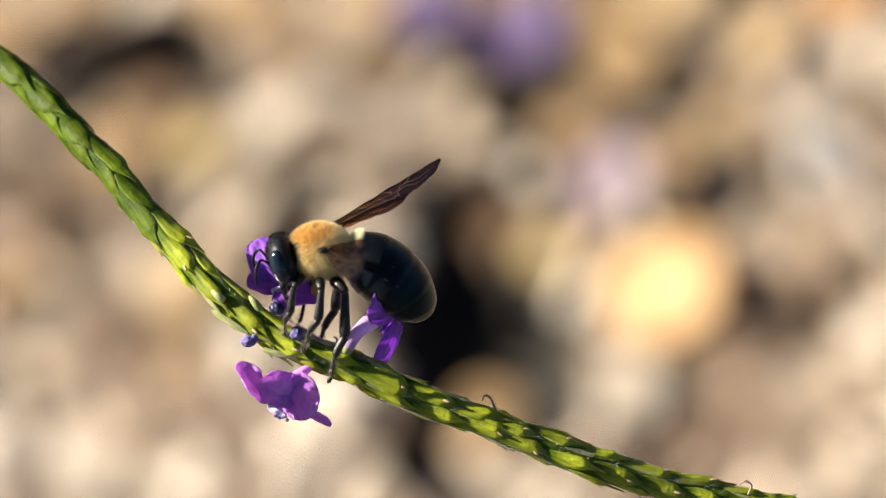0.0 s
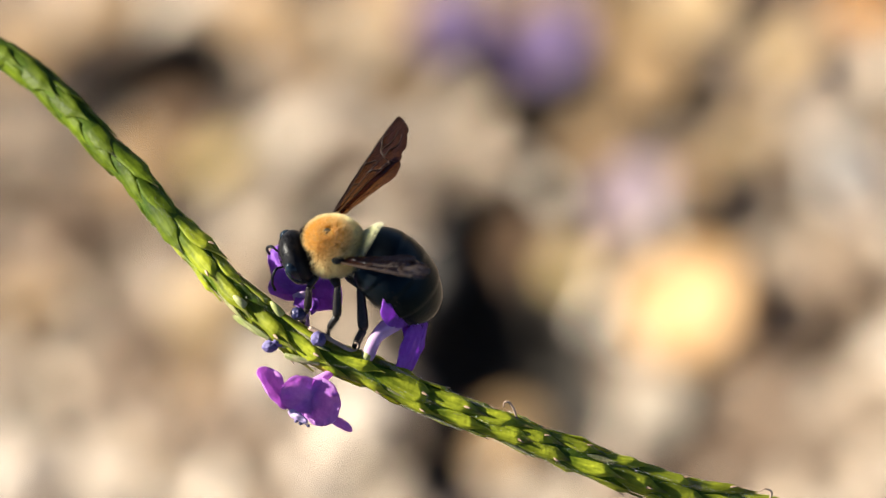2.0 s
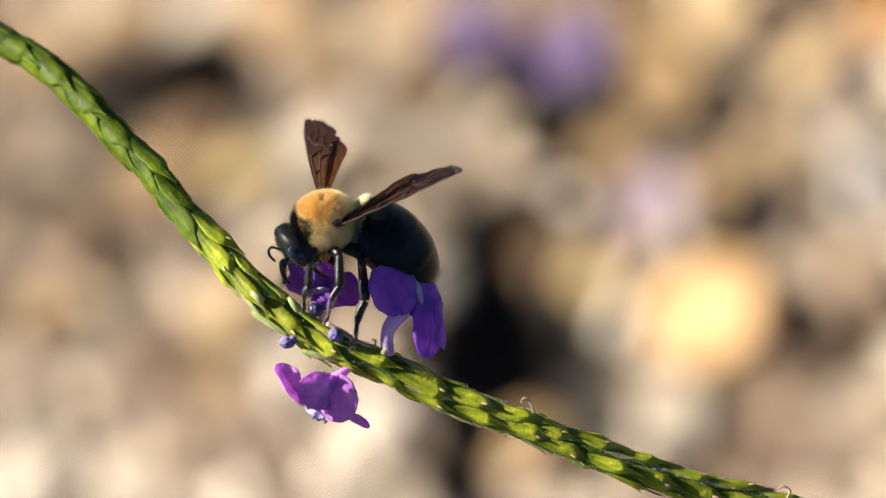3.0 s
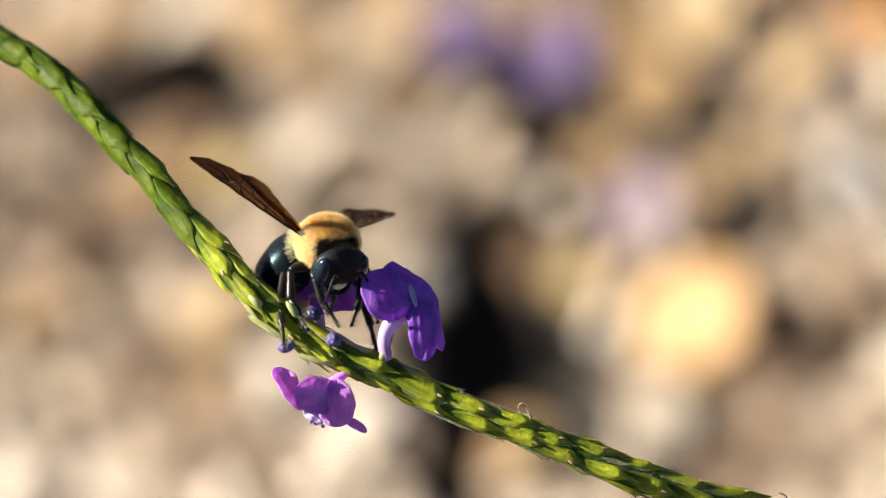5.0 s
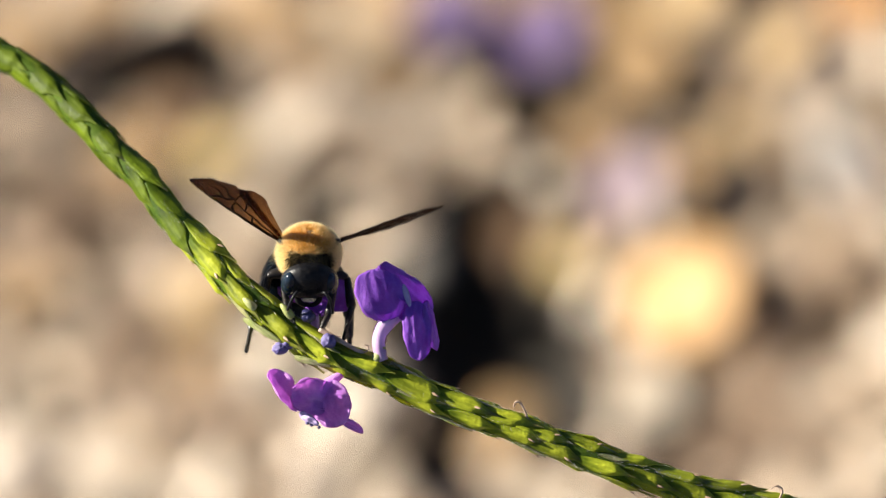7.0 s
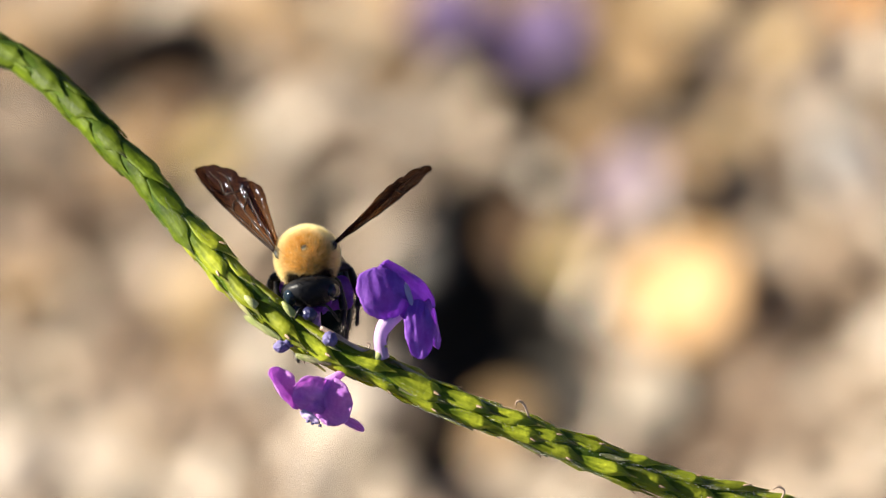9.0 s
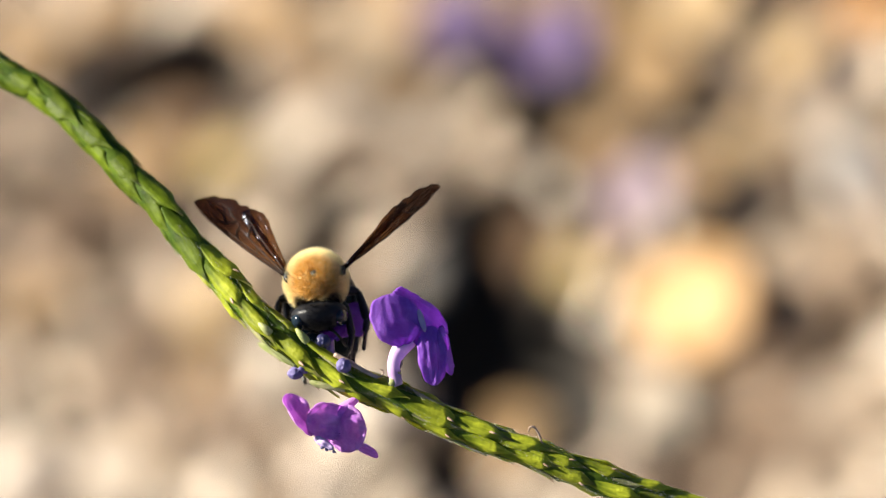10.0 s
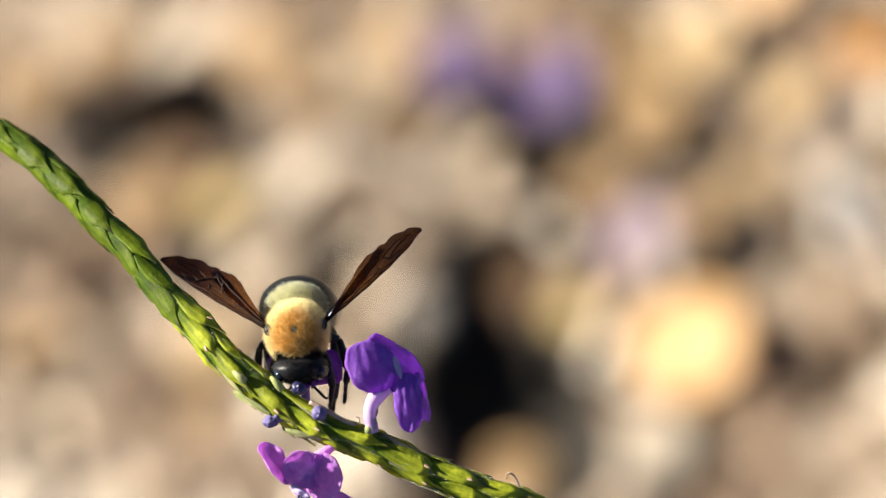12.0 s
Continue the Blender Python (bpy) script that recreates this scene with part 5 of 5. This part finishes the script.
    walk(bee, [
        (0, pose(-0.01367, -0.00234, 0.50379, 25.33, -18.91, 168.82)),
        (0.25, pose(-0.01306, 0.00020, 0.50487, 26.59, -16.51, 165.12)),
        (0.5, pose(-0.01182, 0.00135, 0.50483, 24.73, -16.66, 162.62)),
        (0.75, pose(-0.00979, 0.00049, 0.50359, 18.71, -20.34, 162.01)),
        (1, pose(-0.01043, 0.00085, 0.50395, 9.02, -20.62, 167.10)),
        (1.25, pose(-0.01190, 0.00089, 0.50405, 2.79, -17.67, 168.82)),
        (1.5, pose(-0.01331, 0.00072, 0.50419, -2.16, -15.44, 169.75)),
        (1.75, pose(-0.01376, 0.00062, 0.50486, -5.97, -15.21, 171.52)),
        (2, pose(-0.01393, 0.00052, 0.50562, -8.26, -15.74, 174.99)),
        (2.25, pose(-0.01430, 0.00022, 0.50593, -8.50, -17.06, 179.92)),
        (2.5, pose(-0.01469, 0.00042, 0.50646, -6.08, -18.72, -175.73)),
        (2.75, pose(-0.01528, 0.00227, 0.50822, 1.36, -18.43, -177.85)),
        (3, pose(-0.01558, 0.00420, 0.50965, 9.37, -21.24, -173.43)),
        (3.2, pose(-0.01430, 0.00338, 0.50741, -4.70, -40.36, -118.46)),
        (3.25, pose(-0.01430, 0.00340, 0.50729, -7.01, -40.29, -114.32)),
        (3.5, pose(-0.01443, 0.00357, 0.50674, -16.42, -38.18, -97.58)),
        (3.75, pose(-0.01468, 0.00380, 0.50632, -22.64, -34.42, -86.18)),
        (4, pose(-0.01498, 0.00408, 0.50598, -25.31, -31.09, -80.91)),
        (4.25, pose(-0.01529, 0.00438, 0.50568, -27.13, -27.56, -77.11)),
        (4.5, pose(-0.01556, 0.00466, 0.50539, -28.51, -24.01, -73.90)),
        (4.75, pose(-0.01572, 0.00490, 0.50507, -29.68, -20.57, -70.49)),
        (4.8, pose(-0.01574, 0.00495, 0.50499, -29.90, -19.90, -69.72)),
        (5, pose(-0.01478, 0.00482, 0.50475, -28.43, -19.46, -72.68)),
        (5.25, pose(-0.01451, 0.00472, 0.50408, -27.07, -20.33, -75.81)),
        (5.5, pose(-0.01442, 0.00462, 0.50327, -25.83, -21.49, -78.83)),
        (5.75, pose(-0.01433, 0.00450, 0.50215, -24.83, -23.10, -81.71)),
        (6, pose(-0.01443, 0.00429, 0.50118, -23.80, -24.26, -84.62)),
        (6.25, pose(-0.01497, 0.00376, 0.50093, -22.60, -23.81, -87.72)),
        (6.5, pose(-0.01570, 0.00335, 0.50093, -21.48, -22.59, -90.65)),
        (6.75, pose(-0.01659, 0.00352, 0.50083, -20.46, -20.87, -93.14)),
        (7, pose(-0.01727, 0.00382, 0.50069, -19.88, -19.55, -94.38)),
        (7.2, pose(-0.01709, 0.00440, 0.50093, -19.74, -18.59, -94.58)),
        (7.25, pose(-0.01707, 0.00441, 0.50092, -19.40, -17.90, -94.80)),
        (7.5, pose(-0.01697, 0.00443, 0.50085, -17.58, -14.13, -95.94)),
        (7.75, pose(-0.01684, 0.00444, 0.50075, -15.66, -9.97, -97.02)),
        (8, pose(-0.01672, 0.00443, 0.50065, -13.76, -5.64, -97.98)),
        (8.25, pose(-0.01662, 0.00437, 0.50056, -11.96, -1.35, -98.79)),
        (8.5, pose(-0.01658, 0.00426, 0.50049, -10.37, 2.68, -99.47)),
        (8.75, pose(-0.01662, 0.00408, 0.50048, -9.05, 6.23, -100.03)),
        (8.8, pose(-0.01664, 0.00403, 0.50049, -8.83, 6.86, -100.13)),
        (9, pose(-0.01770, 0.00245, 0.50073, -8.02, 8.64, -100.14)),
        (9.25, pose(-0.01857, 0.00208, 0.49904, -8.05, 9.41, -100.51)),
        (9.5, pose(-0.01907, 0.00218, 0.49746, -8.23, 9.99, -100.94)),
        (9.75, pose(-0.01884, 0.00285, 0.49708, -8.42, 10.93, -101.56)),
        (10, pose(-0.01847, 0.00362, 0.49745, -8.67, 11.84, -102.21)),
        (10.25, pose(-0.01847, 0.00400, 0.49862, -8.73, 12.71, -102.62)),
        (10.5, pose(-0.01857, 0.00421, 0.50015, -8.69, 13.48, -102.95)),
        (10.75, pose(-0.01845, 0.00436, 0.50185, -8.44, 13.89, -103.08)),
        (11, pose(-0.01862, 0.00431, 0.50309, -8.05, 14.11, -103.10)),
        (11.25, pose(-0.01993, 0.00392, 0.50284, -7.53, 13.91, -103.05)),
        (11.5, pose(-0.02122, 0.00310, 0.50207, -7.34, 14.74, -103.25)),
        (11.75, pose(-0.02132, 0.00153, 0.50145, -8.22, 18.64, -104.17)),
        (12, pose(-0.02106, -0.00030, 0.50081, -9.60, 23.55, -105.47)),
    ])
    walk(wing_left, [
        (0, pose(-0.00070, 0.00400, 0.00160, -133.25, -9.23, 95.38)),
        (0.55, pose(-0.00070, 0.00400, 0.00160, -145.68, -1.77, 106.57)),
        (0.8, pose(-0.00070, 0.00400, 0.00160, 174.70, -10.25, 106.02)),
        (1, pose(-0.00070, 0.00400, 0.00160, 167.74, -17.05, 104.84)),
        (1.2, pose(-0.00070, 0.00400, 0.00160, 174.00, -27.23, 107.00)),
        (1.5, pose(-0.00070, 0.00400, 0.00160, 164.03, -29.14, 121.60)),
        (1.8, pose(-0.00070, 0.00400, 0.00160, 164.52, -31.07, 130.13)),
        (2, pose(-0.00070, 0.00400, 0.00160, 167.56, -37.74, 125.64)),
        (2.5, pose(-0.00070, 0.00400, 0.00160, -174.20, -30.21, 129.40)),
        (3, pose(-0.00070, 0.00400, 0.00160, -177.79, -32.50, 153.49)),
        (3.2, pose(-0.00070, 0.00400, 0.00160, 136.81, -10.96, 147.84)),
        (4.8, pose(-0.00070, 0.00400, 0.00160, -172.40, 6.97, 136.53)),
        (5, pose(-0.00070, 0.00400, 0.00160, -171.90, 7.74, 137.99)),
        (5.5, pose(-0.00070, 0.00400, 0.00160, -169.73, 6.15, 132.53)),
        (6, pose(-0.00070, 0.00400, 0.00160, -167.10, 7.53, 131.57)),
        (6.5, pose(-0.00070, 0.00400, 0.00160, 174.66, 5.99, 134.12)),
        (6.9, pose(-0.00070, 0.00400, 0.00160, 137.20, -2.60, 129.90)),
        (7.2, pose(-0.00070, 0.00400, 0.00160, 136.26, -4.95, 119.25)),
        (8, pose(-0.00070, 0.00400, 0.00160, -153.73, 4.21, 119.42)),
        (8.8, pose(-0.00070, 0.00400, 0.00160, -82.85, 7.12, 128.14)),
        (9.5, pose(-0.00070, 0.00400, 0.00160, -87.65, 5.84, 126.52)),
        (10.5, pose(-0.00070, 0.00400, 0.00160, -92.99, 5.25, 133.29)),
        (11, pose(-0.00070, 0.00400, 0.00160, -96.32, 11.33, 131.83)),
        (11.5, pose(-0.00070, 0.00400, 0.00160, -102.15, 5.46, 134.39)),
        (12, pose(-0.00070, 0.00400, 0.00160, -107.95, 2.96, 129.55)),
    ])
    walk(wing_right, [
        (0, pose(-0.00070, -0.00400, 0.00160, 0.48, -29.80, -167.48)),
        (0.4, pose(-0.00070, -0.00400, 0.00160, 14.97, -19.07, 170.10)),
        (0.8, pose(-0.00070, -0.00400, 0.00160, 15.50, -36.72, 178.67)),
        (1, pose(-0.00070, -0.00400, 0.00160, 4.34, -20.22, -149.00)),
        (1.5, pose(-0.00070, -0.00400, 0.00160, -7.02, -49.65, -156.69)),
        (2, pose(-0.00070, -0.00400, 0.00160, -17.26, -3.27, -126.50)),
        (2.5, pose(-0.00070, -0.00400, 0.00160, -25.41, -6.70, -125.14)),
        (3, pose(-0.00070, -0.00400, 0.00160, -19.93, -3.33, -102.55)),
        (3.2, pose(-0.00070, -0.00400, 0.00160, -18.56, -1.88, -142.81)),
        (4, pose(-0.00070, -0.00400, 0.00160, -74.87, -25.97, -134.72)),
        (4.8, pose(-0.00070, -0.00400, 0.00160, -142.79, -30.33, -106.34)),
        (5, pose(-0.00070, -0.00400, 0.00160, -138.67, -35.71, -103.92)),
        (5.5, pose(-0.00070, -0.00400, 0.00160, -149.34, -44.22, -88.35)),
        (6, pose(-0.00070, -0.00400, 0.00160, -143.87, -51.81, -78.55)),
        (6.5, pose(-0.00070, -0.00400, 0.00160, -134.69, -41.26, -73.10)),
        (6.9, pose(-0.00070, -0.00400, 0.00160, -136.29, -39.56, -65.81)),
        (7.2, pose(-0.00070, -0.00400, 0.00160, -113.33, -40.88, -67.61)),
        (8, pose(-0.00070, -0.00400, 0.00160, -57.24, -35.09, -119.81)),
        (8.8, pose(-0.00070, -0.00400, 0.00160, -25.64, -2.50, -146.51)),
        (9.5, pose(-0.00070, -0.00400, 0.00160, -1.62, 2.51, -144.10)),
        (10.5, pose(-0.00070, -0.00400, 0.00160, -22.50, 8.19, -137.73)),
        (11, pose(-0.00070, -0.00400, 0.00160, -22.79, 11.77, -138.55)),
        (11.5, pose(-0.00070, -0.00400, 0.00160, -22.30, 10.81, -135.44)),
        (12, pose(-0.00070, -0.00400, 0.00160, 25.33, 7.13, -129.57)),
    ])
    walk(abdomen, [
        (0, pose(-0.0030, 0, -0.0004, 0, 0, -4)),
        (0.5, pose(-0.0030, 0, -0.0004, 0, -4, -8)),
        (1, pose(-0.0030, 0, -0.0004, 0, -3, -20)),
        (1.5, pose(-0.0030, 0, -0.0004, 0, -3, -26)),
        (2, pose(-0.0030, 0, -0.0004, 0, -2, -32)),
        (2.5, pose(-0.0030, 0, -0.0004, 0, -1, -34)),
        (3, pose(-0.0030, 0, -0.0004, 0, -2, -26)),
        (3.2, pose(-0.0030, 0, -0.0004, 0, -6, -24)),
        (4.8, pose(-0.0030, -0.0002, -0.0012, 0, -26, 34)),
        (5.5, pose(-0.0030, -0.0001, -0.0014, 0, -30, 28)),
        (6.5, pose(-0.0030, 0.0000, -0.0018, 0, -44, 20)),
        (7.2, pose(-0.0030, -0.0003, -0.0016, 0, -52, 16)),
        (8.8, pose(-0.0030, 0, -0.0024, 0, -92, 0)),
        (9.5, pose(-0.0030, 0, -0.0024, 0, -95, 0)),
        (10.5, pose(-0.0030, 0, -0.0024, 0, -95, 0)),
        (11.5, pose(-0.0030, 0, -0.0024, 0, -86, 0)),
        (11.8, pose(-0.0030, 0, -0.0014, 0, -62, 0)),
        (12, pose(-0.0030, 0, -0.0006, 0, -44, 0)),
    ])
    walk(head, [
        (0, pose(0, 0, 0, 0, 0, 0)),
        (1.5, pose(0, 0, 0, 0, 0, 0)),
        (2, pose(0, 0, 0, 0, 6, 0)),
        (2.5, pose(0, 0, 0, 0, 14, 0)),
        (3, pose(0, 0, 0, 0, 26, 0)),
        (3.2, pose(0, 0, 0, 0, 8, 0)),
        (4.8, pose(0, 0, 0, 0, 12, 0)),
        (7.2, pose(0, 0, 0, 0, 12, 0)),
        (8.8, pose(0, 0, 0, 0, 0, 0)),
        (12, pose(0, 0, 0, 0, 0, 0)),
    ])
    walk(legs["front_left"], [
        (0, pose(0.0022, 0.002, -0.0026, 0, 0, 0)),
        (1, pose(0.0022, 0.002, -0.0026, 8, 0, 0)),
        (2, pose(0.0022, 0.002, -0.0026, 18, 0, 0)),
        (3, pose(0.0022, 0.002, -0.0026, 10, 0, 0)),
        (3.4, pose(0.0022, 0.002, -0.0026, 5, -8, 0)),
        (4.8, pose(0.0022, 0.002, -0.0026, -16, -20, 0)),
        (7.2, pose(0.0022, 0.002, -0.0026, -16, -25, 0)),
        (8.8, pose(0.0022, 0.002, -0.0026, 0, -58, 0)),
        (12, pose(0.0022, 0.002, -0.0026, 0, -60, 0)),
    ])
    walk(legs["middle_left"], [
        (0, pose(0.0002, 0.0026, -0.003, 4, 0, 0)),
        (1, pose(0.0002, 0.0026, -0.003, 14, 0, 0)),
        (2, pose(0.0002, 0.0026, -0.003, 30, 0, 0)),
        (3, pose(0.0002, 0.0026, -0.003, 24, -5, 0)),
        (3.4, pose(0.0002, 0.0026, -0.003, 12, -15, 0)),
        (4.8, pose(0.0002, 0.0026, -0.003, 2, -30, 0)),
        (7.2, pose(0.0002, 0.0026, -0.003, 0, -34, 0)),
        (8.8, pose(0.0002, 0.0026, -0.003, 4, -72, 0)),
        (12, pose(0.0002, 0.0026, -0.003, 4, -74, 0)),
    ])
    walk(legs["hind_left"], [
        (0, pose(-0.0018, 0.0024, -0.003, 14, 4, 0)),
        (1, pose(-0.0018, 0.0024, -0.003, 24, 4, 0)),
        (2, pose(-0.0018, 0.0024, -0.003, 36, 4, 0)),
        (3, pose(-0.0018, 0.0024, -0.003, 28, 0, 0)),
        (3.4, pose(-0.0018, 0.0024, -0.003, 5, -5, 0)),
        (4.8, pose(-0.0018, 0.0024, -0.003, 8, -16, 0)),
        (7.2, pose(-0.0018, 0.0024, -0.003, 6, -20, 0)),
        (8.8, pose(-0.0018, 0.0024, -0.003, -6, -60, 0)),
        (12, pose(-0.0018, 0.0024, -0.003, -6, -62, 0)),
    ])
    walk(legs["front_right"], [
        (0, pose(0.0022, -0.002, -0.0026, 0, 0, 0)),
        (1, pose(0.0022, -0.002, -0.0026, 0, 0, 0)),
        (2, pose(0.0022, -0.002, -0.0026, 0, 0, 0)),
        (3, pose(0.0022, -0.002, -0.0026, 0, 0, 0)),
        (3.4, pose(0.0022, -0.002, -0.0026, -5, -8, 0)),
        (4.8, pose(0.0022, -0.002, -0.0026, 16, -20, 0)),
        (7.2, pose(0.0022, -0.002, -0.0026, 16, -25, 0)),
        (8.8, pose(0.0022, -0.002, -0.0026, 0, -58, 0)),
        (12, pose(0.0022, -0.002, -0.0026, 0, -60, 0)),
    ])
    walk(legs["middle_right"], [
        (0, pose(0.0002, -0.0026, -0.003, 0, 0, 0)),
        (1, pose(0.0002, -0.0026, -0.003, 0, 0, 0)),
        (2, pose(0.0002, -0.0026, -0.003, 0, 0, 0)),
        (3, pose(0.0002, -0.0026, -0.003, 0, 0, 0)),
        (3.4, pose(0.0002, -0.0026, -0.003, -12, -15, 0)),
        (4.8, pose(0.0002, -0.0026, -0.003, -2, -30, 0)),
        (7.2, pose(0.0002, -0.0026, -0.003, 0, -34, 0)),
        (8.8, pose(0.0002, -0.0026, -0.003, -4, -72, 0)),
        (12, pose(0.0002, -0.0026, -0.003, -4, -74, 0)),
    ])
    walk(legs["hind_right"], [
        (0, pose(-0.0018, -0.0024, -0.003, 0, 0, 0)),
        (1, pose(-0.0018, -0.0024, -0.003, 0, 0, 0)),
        (2, pose(-0.0018, -0.0024, -0.003, 0, 0, 0)),
        (3, pose(-0.0018, -0.0024, -0.003, 0, 0, 0)),
        (3.4, pose(-0.0018, -0.0024, -0.003, -5, -5, 0)),
        (4.8, pose(-0.0018, -0.0024, -0.003, -18, -38, 0)),
        (7.2, pose(-0.0018, -0.0024, -0.003, -16, -42, 0)),
        (8.8, pose(-0.0018, -0.0024, -0.003, 6, -60, 0)),
        (12, pose(-0.0018, -0.0024, -0.003, 6, -62, 0)),
    ])
    walk(blossom_upper, [
        (0, pose(-0.00703, -0.01521, 0.00150, 0.00, 42.00, -36.00)),
        (0.4, pose(-0.00703, -0.01521, 0.00150, 0.00, 42.00, -36.00)),
        (0.8, pose(-0.00703, -0.01521, 0.00150, 0.00, 40.00, -34.00)),
        (1.5, pose(-0.00703, -0.01521, 0.00150, 0.00, 36.00, -32.00)),
        (2, pose(-0.00703, -0.01521, 0.00150, 0.00, 30.00, -28.00)),
        (2.5, pose(-0.00703, -0.01521, 0.00150, 0.00, 24.00, -22.00)),
        (2.8, pose(-0.00703, -0.01521, 0.00150, 0.00, 14.00, -14.00)),
        (3, pose(-0.00703, -0.01521, 0.00150, 0.00, 6.00, -4.00)),
        (3.2, pose(-0.00703, -0.01521, 0.00150, 0.00, 2.00, 2.00)),
        (4.8, pose(-0.00703, -0.01521, 0.00150, 0.00, -0.00, 0.00)),
        (7.2, pose(-0.00703, -0.01521, 0.00150, 0.00, -0.00, 0.00)),
        (12, pose(-0.00703, -0.01521, 0.00150, 0.00, -0.00, 0.00)),
    ])


motions()
